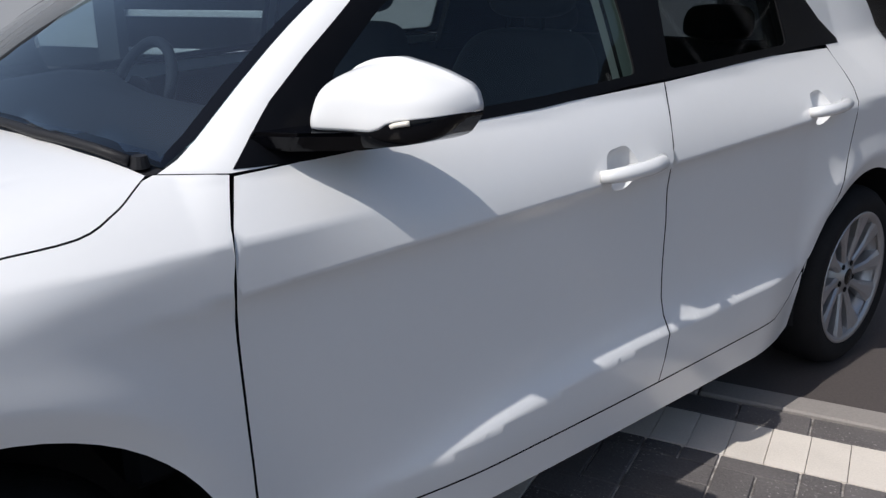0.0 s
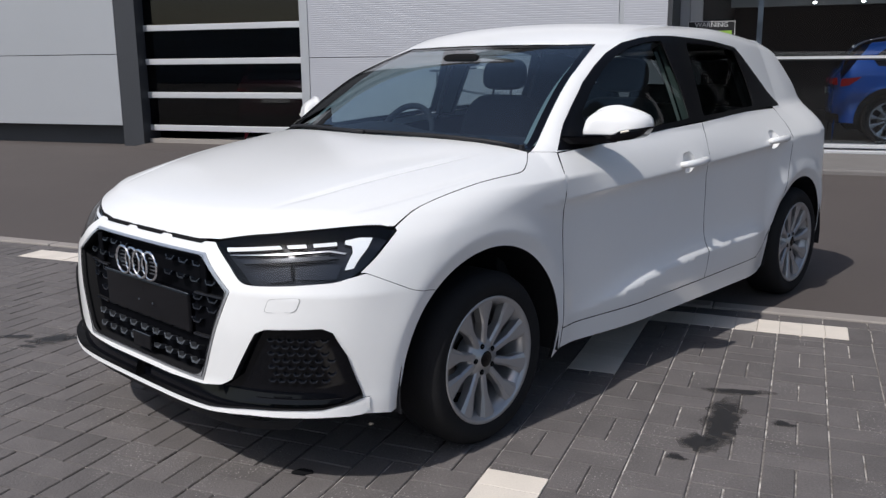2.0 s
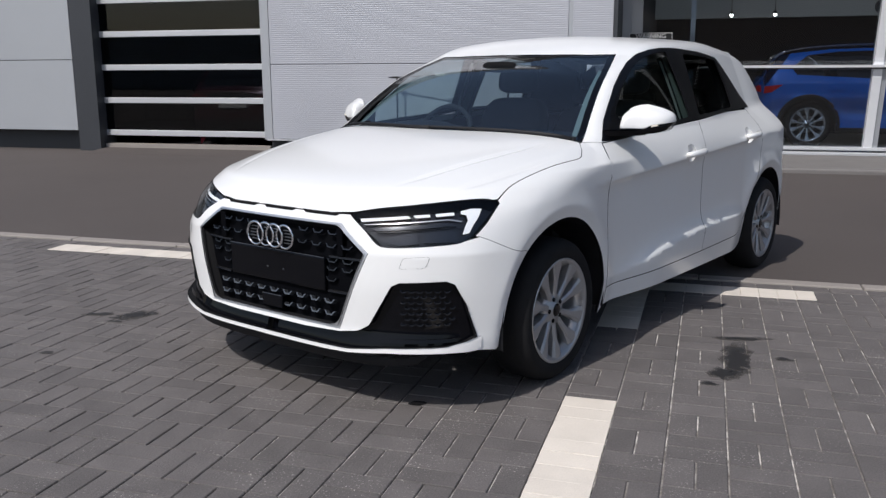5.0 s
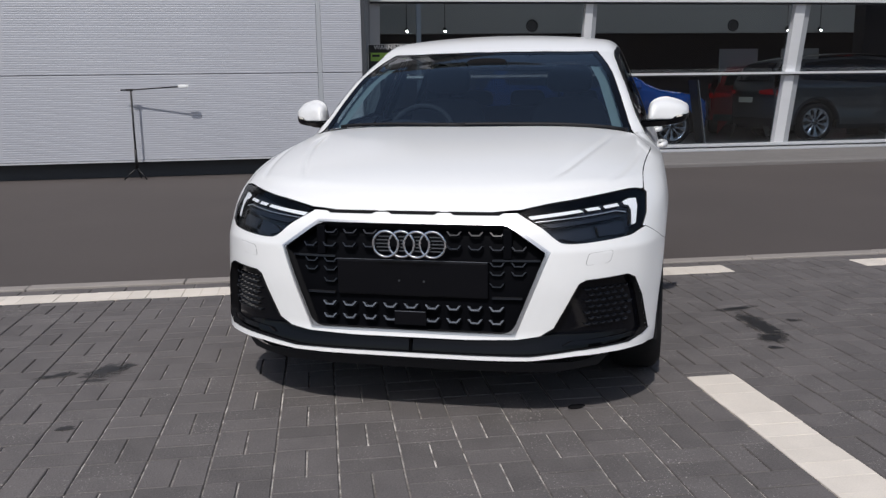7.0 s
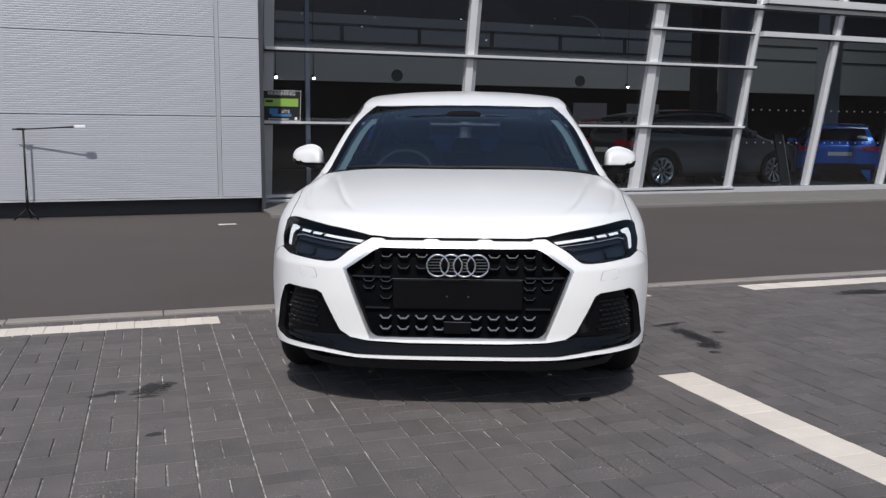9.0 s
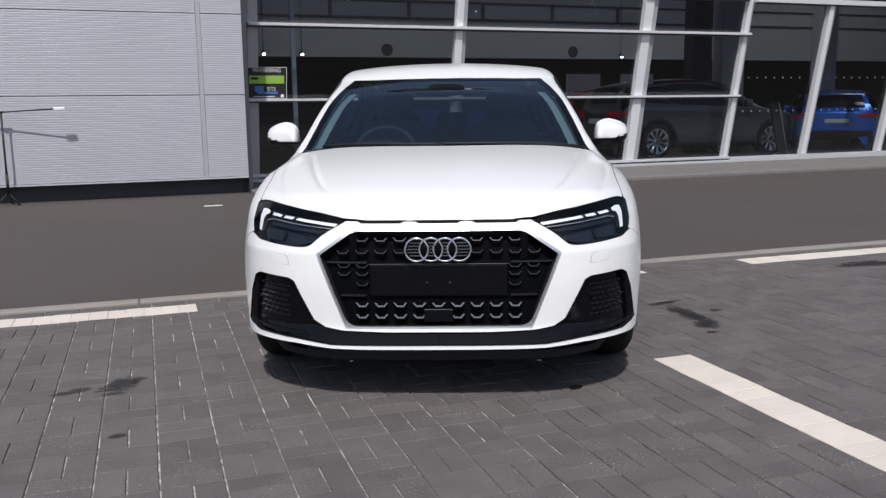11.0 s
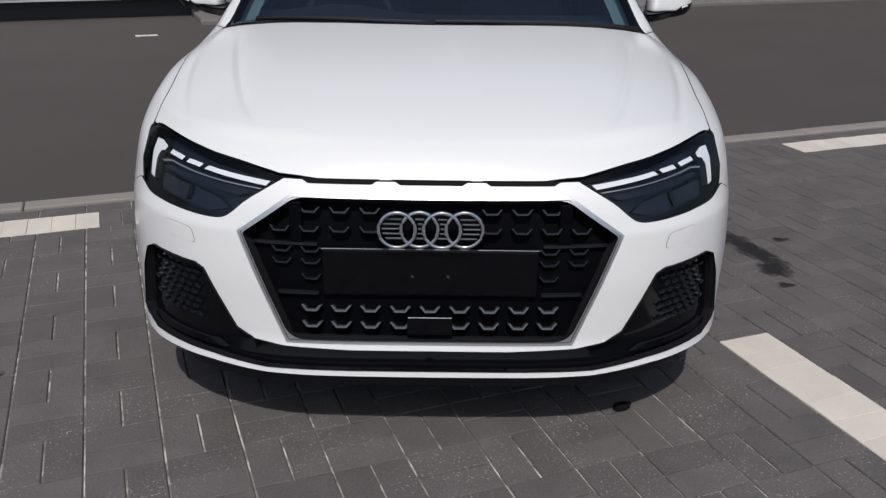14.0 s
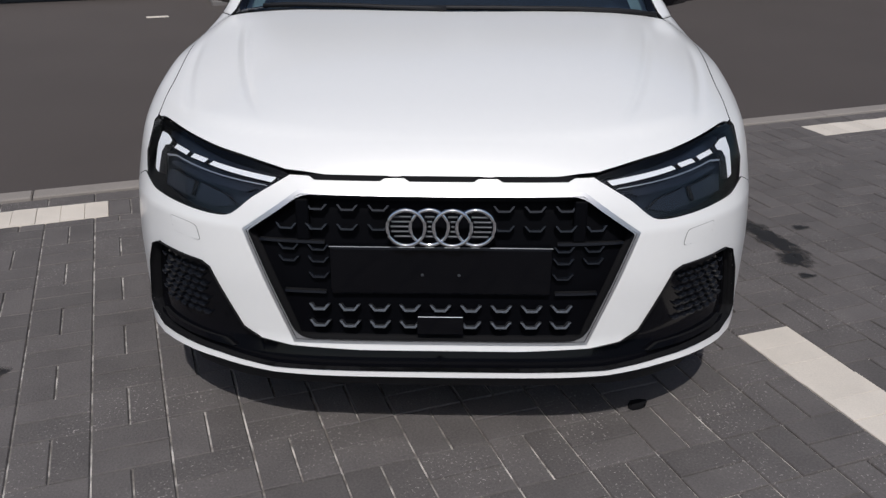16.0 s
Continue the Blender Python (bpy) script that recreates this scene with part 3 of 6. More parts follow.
class Hatch:
    """The white car's skin as one function: below zero inside, above zero outside. x to its left side, y to its tail, z up."""
    width = staticmethod(spline([-0.2, 0.4, 0.815, 1.2, 2.2, 3.0, 3.5, 3.8, 4.05], [0.80, 0.848, 0.874, 0.866, 0.874, 0.872, 0.866, 0.835, 0.77]))
    bonnet = staticmethod(spline([-0.3, 0.0, 0.08, 0.16, 0.4, 0.7, 1.1, 1.5], [0.55, 0.682, 0.724, 0.796, 0.878, 0.938, 0.987, 1.03]))
    roof = staticmethod(spline([1.6, 1.78, 1.95, 2.25, 2.75, 3.2, 3.58, 3.66, 3.95, 4.1], [1.30, 1.358, 1.403, 1.436, 1.442, 1.412, 1.352, 1.29, 1.02, 0.88]))
    nose = staticmethod(spline([0.15, 0.22, 0.27, 0.33, 0.45, 0.61, 0.69, 0.74, 0.80], [0.03, 0.005, 0.012, 0.030, 0.030, 0.045, 0.058, 0.078, 0.13]))
    fold_in = staticmethod(spline([0.2, 0.24, 0.383, 0.586, 0.86, 1.05], [0.435, 0.450, 0.506, 0.564, 0.622, 0.65]))
    fold_out = staticmethod(spline([0.2, 0.319, 0.555, 0.759, 1.0], [0.60, 0.649, 0.717, 0.752, 0.775]))
    lower_crease = staticmethod(spline([1.2, 1.43, 1.83, 2.29, 2.88, 3.2], [0.345, 0.362, 0.412, 0.438, 0.436, 0.430]))

    def side(self, y, z):
        w = self.width(y)
        crease = 0.780 + 0.040 * (y - 1.2)
        up = np.clip(z - crease, 0, None)
        belt = np.clip(up, 0, 0.145)
        glass = np.clip(up - 0.145, 0, None)
        inset = 0.22 * belt + 1.75 * belt * belt + 0.37 * glass + 0.13 * glass * glass
        line2 = 0.855                                   # second, sharper shoulder line over the front wing
        high = np.clip(z - line2, 0, crease + 0.145 - line2)
        sharp = high / np.maximum(crease + 0.145 - line2, 0.01) * 0.0687 + 0.37 * glass + 0.13 * glass * glass
        on_wing = 0.85 * ramp(y, 0.35, 0.7) * (1 - ramp(y, 1.22, 1.6))
        inset = inset + on_wing * (sharp - inset)
        inset = inset + 0.016 * ramp(y, 1.05, 1.2) * (1 - ramp(y, 1.6, 2.15)) * ramp(z, 0.92, 1.04)
        inset = inset + 0.105 * (np.clip(np.where(y > 3.38, 3.38 + 0.25 * (y - 3.38), y) - 2.3, 0, None) / 1.15) ** 1.6 * ramp(up, -0.02, 0.185)
        dn = np.clip(crease - z, 0, None)
        on_door = ramp(y, 0.95, 1.35) * (1 - ramp(y, 2.95, 3.2))
        inset = inset + on_door * (0.021 * (1 - np.exp(-dn / 0.024)) + 0.030 * dn)
        lc = self.lower_crease(y)
        low_flare = np.exp(-np.clip(z - lc + 0.012, 0, None) / 0.045)
        inset = inset - on_door * 0.046 * low_flare * ramp(y, 1.2, 1.75) * (1 - ramp(y, 2.75, 3.12))
        inset = inset + 0.14 * np.clip(0.335 - z, 0, None) + (1 - on_door) * 0.05 * np.clip(0.45 - z, 0, None)
        for yc, edge_r in ((0.807, 0.436), (3.376, 0.408)):   # a flat flange round each wheel arch, with a crisp outer edge
            r = np.sqrt((y - yc) ** 2 + (z - 0.286) ** 2)
            fade = 1 - ramp(y - yc, 0.20, 0.40) if yc < 1 else ramp(y - yc, -0.42, -0.25)
            high = ramp(-z, -0.86, -0.66) * (1.0 if yc < 1 else ramp(y - yc, -0.42, -0.25))
            inset = inset - 0.012 * np.exp(-(np.clip(r - edge_r, 0, None) / 0.06) ** 2) * high
            inset = inset + 0.17 * np.clip(edge_r - r + np.sqrt((edge_r - r) ** 2 + 0.004 ** 2), 0, 0.10) * fade
        return w - inset

    def top(self, x, y):
        ax = np.abs(x)
        hood = self.bonnet(y) - (0.078 - 0.028 * ramp(y, 0.3, 1.15)) * (ax / 0.74) ** 4
        hood = hood - 0.0060 * np.exp(-((ax - self.fold_in(y)) / 0.0125) ** 2) * ramp(y, 0.22, 0.42) * (1 - ramp(y, 0.8, 1.05))
        hood = hood - 0.0055 * np.exp(-((ax - self.fold_out(y)) / 0.013) ** 2) * ramp(y, 0.30, 0.45) * (1 - ramp(y, 0.72, 1.0))
        ye = y - 0.32 * ax * ax
        screen = 0.978 + (ye - 1.06) * 0.512 + 0.042 * np.sin(np.clip((ye - 1.06) / 0.7, 0, 1) * math.pi) - 0.008 * ax
        roof = self.roof(y) - 0.088 * ax * ax - 0.15 * ax ** 6
        shell = -smooth_max(-screen, -roof, 0.06)
        return np.maximum(hood, shell)

    def front(self, x, z):
        ax = np.abs(x)
        return self.nose(z) + 0.66 * ax ** 4.3 + 0.55 * np.clip(z - 0.60, 0, None) * (ax / 0.8) ** 2

    def f(self, p):
        x, y, z = p[..., 0], p[..., 1], p[..., 2]
        ax = np.sqrt(x * x + 1e-6)
        side = (ax - self.side(y, z)) * 0.93
        nose = (self.front(x, z) - y) * 0.9
        tail = y - (4.03 - 0.35 * ax ** 3.2 - 0.20 * np.clip(z - 0.75, 0, None))
        v = smooth_max(smooth_max(side, nose, 0.075), tail, 0.14)
        return smooth_max(v, (z - self.top(x, y)) * 0.9, 0.058 - 0.013 * ramp(y, 1.15, 1.5))


def cast(skin, start, way, reach=2.6, steps=170):
    """Where rays that come in against way first meet the skin."""
    way = np.asarray(way, float)
    ts = np.linspace(reach, -reach, steps)
    hit = np.full(len(start), np.nan)
    last = np.full(len(start), reach)
    open_ = np.ones(len(start), bool)
    for t in ts:
        v = skin.f(start + t * way)
        now = open_ & (v < 0)
        hit[now], open_ = t, open_ & ~now
        last[open_] = t
    lo, hi = np.where(np.isnan(hit), 0, hit), last
    for _ in range(22):
        mid = (lo + hi) / 2
        inside = skin.f(start + mid[:, None] * way) < 0
        lo, hi = np.where(inside, mid, lo), np.where(inside, hi, mid)
    return start + (((lo + hi) / 2)[:, None]) * way


def normals(skin, p, e=0.004):
    g = np.stack([skin.f(p + np.eye(3)[i] * e) - skin.f(p - np.eye(3)[i] * e) for i in range(3)], -1)
    return g / np.linalg.norm(g, axis=-1, keepdims=True)


def onto(skin, pts, kind):
    """Puts flat outline points on the skin: kind side takes (y, z), front (x, z), top (x, y)."""
    pts = np.array(pts, float)
    start = np.zeros((len(pts), 3))
    if kind == "side":
        start[:, 1:] = pts
        return cast(skin, start, (1, 0, 0))
    if kind == "front":
        start[:, 0], start[:, 2] = pts[:, 0], pts[:, 1]
        return cast(skin, start, (0, -1, 0))
    start[:, :2] = pts
    return cast(skin, start, (0, 0, 1))


def densify(pts, step, closed=True):
    pts = [np.array(p, float) for p in pts]
    out = []
    for a, b in zip(pts, pts[1:] + pts[:1] if closed else pts[1:]):
        n = max(1, int(np.linalg.norm(b - a) / step))
        out += [a + (b - a) * i / n for i in range(n)]
    return out if closed else out + [pts[-1]]


def rounded(pts, r, seg=4):
    """A polygon with its corners rounded."""
    out, n = [], len(pts)
    for i in range(n):
        p, a, b = (np.array(pts[k % n], float) for k in (i, i - 1, i + 1))
        da, db = a - p, b - p
        la, lb = np.linalg.norm(da), np.linalg.norm(db)
        rr = min(r[i] if isinstance(r, (list, tuple)) else r, la * 0.45, lb * 0.45)
        s, e = p + da / la * rr, p + db / lb * rr
        for k in range(seg + 1):
            t = k / seg
            out.append((1 - t) ** 2 * s + 2 * t * (1 - t) * p + t * t * e)
    return out


def inside_poly(q, poly):
    x, y = q[:, 0], q[:, 1]
    r = np.zeros(len(q), bool)
    for (x0, y0), (x1, y1) in zip(poly, np.roll(poly, -1, axis=0)):
        c = ((y0 > y) != (y1 > y))
        r ^= c & (x < (x1 - x0) * (y - y0) / (y1 - y0 + 1e-12) + x0)
    return r


def cut(name, skin, outline, holes, way, mat, parent=None, step=0.035, proud=0.0, flange=0.012, mirror=None, label="", keep_rim=True, lines=()):
    """Cuts one panel out of the skin: outline and holes are places on it, way the direction in which it is laid flat for meshing.
    lines: open runs of places along which the mesh gets edges. mirror None: as it is; 'x': its mirror image instead; 'both': both halves in one mesh. Gives the part."""
    from mathutils.geometry import delaunay_2d_cdt
    way = np.array(way, float)
    way /= np.linalg.norm(way)
    up = np.array((0, 0, 1.0)) if abs(way[2]) < 0.9 else np.array((0, 1.0, 0))
    u = np.cross(up, way)
    u /= np.linalg.norm(u)
    w = np.cross(way, u)
    loops = [np.array(outline)] + [np.array(h) for h in holes]
    flat, edges, polys = [], [], []
    for L in loops:
        q = np.stack([L @ u, L @ w], -1)
        base = len(flat)
        flat += [tuple(v) for v in q]
        edges += [(base + i, base + (i + 1) % len(q)) for i in range(len(q))]
        polys.append(q)
    rim = np.array(flat)
    for L in lines:
        q = np.stack([np.array(L) @ u, np.array(L) @ w], -1)
        ok = inside_poly(q, polys[0])
        for h in polys[1:]:
            ok &= ~inside_poly(q, h)
        ok &= np.array([np.min(np.sum((rim - v) ** 2, -1)) for v in q]) > 0.005 ** 2
        last = None
        for v, good in zip(q, ok):
            if good:
                flat.append(tuple(v))
                if last is not None:
                    edges.append((last, len(flat) - 1))
            last = len(flat) - 1 if good else None
    lo, hi = polys[0].min(0), polys[0].max(0)
    gx, gy_ = np.meshgrid(np.arange(lo[0], hi[0], step), np.arange(lo[1], hi[1], step))
    gx = gx + (np.arange(gx.shape[0]) % 2)[:, None] * step / 2
    grid = np.stack([gx.ravel(), gy_.ravel()], -1)
    ok = inside_poly(grid, polys[0])
    for h in polys[1:]:
        ok &= ~inside_poly(grid, h)
    fixed = np.array(flat)
    grid = grid[ok]
    if len(grid):
        near = np.array([np.min(np.sum((fixed - gq) ** 2, -1)) for gq in grid])
        grid = grid[near > (step * 0.45) ** 2]
    pts = flat + [tuple(v) for v in grid]
    verts, es, faces, *_ = delaunay_2d_cdt([Vector(p) for p in pts], edges, [], 0, 1e-6)
    q = np.array([v[:] for v in verts])
    P = cast(skin, q[:, :1] * u + q[:, 1:] * w + float((loops[0] @ way).mean()) * way, way, 1.6, 110)
    if keep_rim:
        allrim = np.concatenate(loops)
        for i, v in enumerate(q):
            d = np.sum((rim - v) ** 2, -1)
            k = int(np.argmin(d))
            if d[k] < 1e-10:
                P[i] = allrim[k]
    N = normals(skin, P)
    P = P + N * proud
    tri = [f for f in faces]
    cen = np.array([q[list(f)].mean(0) for f in tri])
    ok = inside_poly(cen, polys[0])
    for h in polys[1:]:
        ok &= ~inside_poly(cen, h)
    bm = bmesh.new()
    VN = []
    for s in ((1, -1) if mirror == "both" else (-1,) if mirror == "x" else (1,)):
        vs = [bm.verts.new((p[0] * s, p[1], p[2])) for p in P]
        VN += [(n[0] * s, n[1], n[2]) for n in N]
        fs = []
        for f, good in zip(tri, ok):
            if good:
                a, b, c = (P[i] for i in f[:3])
                flip = np.dot(np.cross(b - a, c - a), N[f[0]]) < 0
                idx = f if (not flip) == (s > 0) else f[::-1]
                fs.append(bm.faces.new([vs[i] for i in idx]))
        if flange:
            rim_e = [e for f in fs for e in f.edges if len(e.link_faces) == 1]
            copy = {}
            for e in set(rim_e):
                quad = []
                for v in e.verts:
                    if v not in copy:
                        i = vs.index(v)
                        copy[v] = bm.verts.new(Vector((P[i][0] * s, P[i][1], P[i][2])) - Vector((N[i][0] * s, N[i][1], N[i][2])) * flange)
                        VN.append((0, 0, 0))
                a, b = e.verts
                f = e.link_faces[0]
                la = [l.vert for l in f.loops]
                k = la.index(a)
                if la[(k + 1) % len(la)] is b:
                    a, b = b, a
                nf = bm.faces.new((a, b, copy[b], copy[a]))
                nf.material_index = 1
    bm.verts.index_update()
    loose = [v for v in bm.verts if not v.link_faces]
    keep = [n for v, n in zip(bm.verts, VN) if v.link_faces]
    for v in loose:
        bm.verts.remove(v)
    ob = part(name, bm, [mat, GAP], parent, label, smooth=True)
    me = ob.data
    me.update()
    custom = [Vector(n) if any(n) else me.vertices[i].normal.copy() for i, n in enumerate(keep)]
    me.normals_split_custom_set_from_vertices(custom)
    return ob


HATCH = Hatch()
car = new("car")
CAR = pose(0.004, -0.040, 0, 0, 0, -22.4)
car.matrix_world = CAR
tagged(car, "white five-door hatchback parked across block paving, blank plate holder", "car")


def S(pts, step=0.04):
    return onto(HATCH, densify(pts, step), "side")


def F(pts, step=0.03):
    return onto(HATCH, densify(pts, step), "front")


def T(pts, step=0.04):
    return onto(HATCH, densify(pts, step), "top")


def arc(yc, zc, r, a0, a1, n=22):
    return [(yc + r * math.cos(radians(a)), zc + r * math.sin(radians(a))) for a in np.linspace(a0, a1, n)]


# outlines: (y, z) on the flanks, (x, z) on the nose, (x, y) on the bonnet
ARCH_F, ARCH_R = 0.390, 0.364
LIPS = {True: (0.807, 0.436), False: (3.376, 0.408)}


def lip_lines(front, a0, a1):
    """Runs along the outer edge of a wheel arch's flange."""
    yc, r = LIPS[front]
    return [onto(HATCH, arc(yc, 0.286, r + d, a0, a1, 70), "side") for d in (-0.007, 0.0, 0.007)]

SHUT = [(0.780, 0.457), (0.778, 0.605), (0.792, 0.79), (0.803, 0.91), (0.808, 1.02), (0.785, 1.08), (0.762, 1.115), (0.735, 1.150)]
LAMP = [(0.364, 0.7305), (0.45, 0.682), (0.492, 0.649), (0.516, 0.634), (0.545, 0.629), (0.60, 0.630), (0.698, 0.637), (0.754, 0.645), (0.781, 0.672), (0.7915, 0.706)]
LAMP_TOP = [(0.789, 0.447), (0.777, 0.436), (0.752, 0.413), (0.688, 0.330), (0.628, 0.264), (0.560, 0.206), (0.498, 0.168), (0.437, 0.138), (0.378, 0.117)]
GRILLE = [(-0.337, 0.692), (0.337, 0.692), (0.470, 0.604), (0.360, 0.324), (-0.360, 0.324), (-0.470, 0.604)]


def flowing(pts, n=4):
    """A smooth open line through the points (Catmull-Rom)."""
    p = [np.array(q, float) for q in pts]
    p = [2 * p[0] - p[1]] + p + [2 * p[-1] - p[-2]]
    out = []
    for a, b, c, d in zip(p, p[1:], p[2:], p[3:]):
        for k in range(n):
            t = k / n
            out.append(0.5 * (2 * b + (c - a) * t + (2 * a - 5 * b + 4 * c - d) * t * t + (3 * b - a - 3 * c + d) * t ** 3))
    return out + [p[-2]]


def lamp_rim():
    low = onto(HATCH, flowing(LAMP), "front")
    high = onto(HATCH, flowing(LAMP_TOP), "top")
    return np.concatenate([low, high])


FOG = rounded([(0.585, 0.490), (0.742, 0.500), (0.792, 0.400), (0.808, 0.300), (0.775, 0.262), (0.40, 0.262), (0.43, 0.285), (0.50, 0.330)], 0.02, 3)

def level_lines(y0, y1, height, n=60, steps=(0.0,)):
    """Runs on the flank between two stations at a height that follows the station."""
    return [onto(HATCH, [(y, height(y) + d) for y in np.linspace(y0, y1, n)], "side") for d in steps]


def shoulder(y):
    return 0.780 + 0.040 * (y - 1.2)


# bonnet
edge = [(0, 0.100), (0.2, 0.102), (0.32, 0.110), (0.376, 0.1215), (0.435, 0.1425), (0.496, 0.1725), (0.558, 0.2105), (0.626, 0.2685), (0.685, 0.334), (0.748, 0.417), (0.770, 0.440)]
hood = flowing(edge[:3], 3)[:-1] + flowing(edge[3:], 3) + flowing(SHUT, 4) + [(0.60, 1.106), (0.40, 1.064), (0.20, 1.043), (0, 1.035)]
right = densify(hood, 0.035, False)
loop = np.array(right + [np.array((-p[0], p[1])) for p in right[::-1][1:-1]])
cut("bonnet", HATCH, onto(HATCH, loop, "top"), [], (0, 0, 1), PAINT, car, 0.013, flange=0.02, label="white painted bonnet",
    lines=[onto(HATCH, [(sg * (fold(y) + d), y) for y in np.linspace(y0, y1, 60)], "top") for sg in (1, -1) for fold, y0, y1 in ((HATCH.fold_in, 0.24, 1.02), (HATCH.fold_out, 0.31, 0.98)) for d in (-0.013, -0.005, 0.004, 0.014)])
# front bumper skin, from the middle to the wheel
lamp = lamp_rim()
top_edge = onto(HATCH, densify([(0.364, 0.1115), (0.32, 0.1065), (0.2, 0.0985), (0.0, 0.0965)], 0.03, False), "top")
half = [onto(HATCH, densify([(0.0, 0.315), (0.366, 0.315), (0.482, 0.605), (0.344, 0.700), (0.0, 0.700)], 0.025, False), "front")]
bumper_side = onto(HATCH, densify(arc(0.807, 0.286, ARCH_F, 187, 131, 16) + [(0.52, 0.5885), (0.49, 0.5915), (0.46, 0.599), (0.44, 0.607), (0.332, 0.662)], 0.03, False), "side")
fogrim = onto(HATCH, FOG, "front")
# lower run: from the middle along the fog surround's underside to the corner, then up the wheel arch
strip_top = onto(HATCH, densify([(0.0, 0.300), (0.20, 0.300), (0.374, 0.306), (0.45, 0.318), (0.495, 0.345), (0.545, 0.436), (0.576, 0.495), (0.60, 0.507), (0.735, 0.513), (0.756, 0.500), (0.780, 0.434), (0.803, 0.305)], 0.02, False), "front")
corner = onto(HATCH, densify([(0.33, 0.245), (0.38, 0.235)], 0.03, False), "side")
lamp_low = onto(HATCH, [p for p in flowing(LAMP)[::-1] if p[0] < 0.765], "front")
outline = np.concatenate([strip_top, onto(HATCH, [(0.802, 0.28), (0.797, 0.252)], "front"), corner, bumper_side, lamp_low, top_edge, half[0][::-1][0:]])
cut("front_bumper", HATCH, outline, [], (0.62, -0.78, 0), PAINT, car, 0.018, mirror="both", flange=0.014, label="white painted front bumper", lines=lip_lines(True, 196, 128))

# front wings
wing_low = arc(0.807, 0.286, ARCH_F, 130.6, -14, 28)
wing = np.concatenate([
    onto(HATCH, densify([(0.3325, 0.6640), (0.4405, 0.6090), (0.4605, 0.6010), (0.4905, 0.5935), (0.5205, 0.5905)] + wing_low + [(1.232, 0.225)], 0.03, False), "side"),
    onto(HATCH, densify([(1.232, 0.24), (1.230, 0.32), (1.2195, 0.45), (1.216, 0.62), (1.207, 0.80), (1.2195, 0.874), (1.254, 0.9375)], 0.03, False), "side"),
    onto(HATCH, densify([(0.739, 1.160)] + [(x + 0.0035, y) for x, y in flowing(SHUT[::-1], 4)[1:-1]] + [(0.785, 0.457), (0.794, 0.455)], 0.03, False), "top"),
    onto(HATCH, densify([(0.7955, 0.706), (0.786, 0.675), (0.782, 0.666)], 0.03, False), "front")])
for m in (None, "x"):
    cut("front_wing", HATCH, wing, [], (0.85, -0.12, 0.5), PAINT, car, 0.0125, mirror=m, label="white painted front wing",
        lines=lip_lines(True, 134, -8) + level_lines(0.42, 1.22, lambda y: 0.855, 70, (-0.006, 0.006)))

# doors
gapb = [(2.270, 0.303), (2.290, 0.42), (2.299, 0.54), (2.298, 0.68), (2.283, 0.80), (2.283, 0.857), (2.305, 0.925), (2.330, 0.988)]
gapc = [(2.835, 0.306), (2.93, 0.345), (3.055, 0.442), (3.110, 0.54), (3.148, 0.648), (3.180, 0.76), (3.205, 0.87), (3.235, 0.945), (3.262, 1.010)]
front_door = [(1.236, 0.303)] + [(y - 0.0022, z) for y, z in gapb] + [(1.92, 0.972), (1.765, 0.966), (1.47, 0.945), (1.39, 0.942), (1.260, 0.935), (1.2242, 0.874), (1.2118, 0.80), (1.2208, 0.62), (1.2243, 0.45)]
rear_door = [(y + 0.0022, z) for y, z in gapb[:1]] + gapc + [(2.80, 1.012)] + [(y + 0.0022, z) for y, z in gapb[::-1][:-1]]
HANDLES = ((2.125, 0.838), (3.015, 0.876))


def cup_rim(yc, zc):
    return S(rounded([(yc - 0.068, zc + 0.036), (yc + 0.004, zc + 0.044), (yc + 0.034, zc - 0.006), (yc + 0.004, zc - 0.050), (yc - 0.045, zc - 0.050), (yc - 0.080, zc - 0.010)], 0.022, 4), 0.015)


def dish(rim, sx, depth=0.030):
    """A smooth hollow sunk into the skin inside a rim."""
    bm = bmesh.new()
    c = rim.mean(0)
    rings = []
    for k in (1.0, 0.94, 0.84, 0.70, 0.5, 0.25):
        d = depth * (1 - k ** 2.6)
        rings.append([bm.verts.new((sx * (c[0] + (p[0] - c[0]) * k - d), c[1] + (p[1] - c[1]) * k, c[2] + (p[2] - c[2]) * k)) for p in rim])
    for A, B in zip(rings, rings[1:]):
        for k in range(len(A)):
            bm.faces.new((A[k], A[(k + 1) % len(A)], B[(k + 1) % len(A)], B[k]))
    bm.faces.new(rings[-1])
    bmesh.ops.recalc_face_normals(bm, faces=bm.faces[:])
    return bm


for m in (None, "x"):
    sg = -1 if m else 1
    for nm, outline_, (yc, zc) in (("front_door", front_door, HANDLES[0]), ("rear_door", rear_door, HANDLES[1])):
        rim = cup_rim(yc, zc)
        d = cut(nm, HATCH, S(outline_), [rim], (1, 0, 0.05), PAINT, car, 0.016, mirror=m,
                lines=level_lines(1.22, 3.2, shoulder, 150, (0.004, -0.008, -0.022)) + level_lines(1.5, 3.0, HATCH.lower_crease, 110, (-0.012, 0.0, 0.02)))
        part("handle_recess", dish(rim, sg), PAINT, d, smooth=True)
        zc -= 0.004
        base = onto(HATCH, [(yc - 0.105, zc - 0.003), (yc - 0.085, zc - 0.002), (yc - 0.04, zc), (yc + 0.02, zc + 0.002), (yc + 0.075, zc + 0.005), (yc + 0.104, zc + 0.006)], "side")
        bm = bmesh.new()
        tube(bm, [(sg * (b[0] + o), b[1], b[2]) for b, o in zip(base, (0.004, 0.020, 0.030, 0.033, 0.026, 0.004))], [0.012, 0.0150, 0.0165, 0.0165, 0.0155, 0.012], 12)
        part("door_handle", bm, PAINT, d, smooth=True)

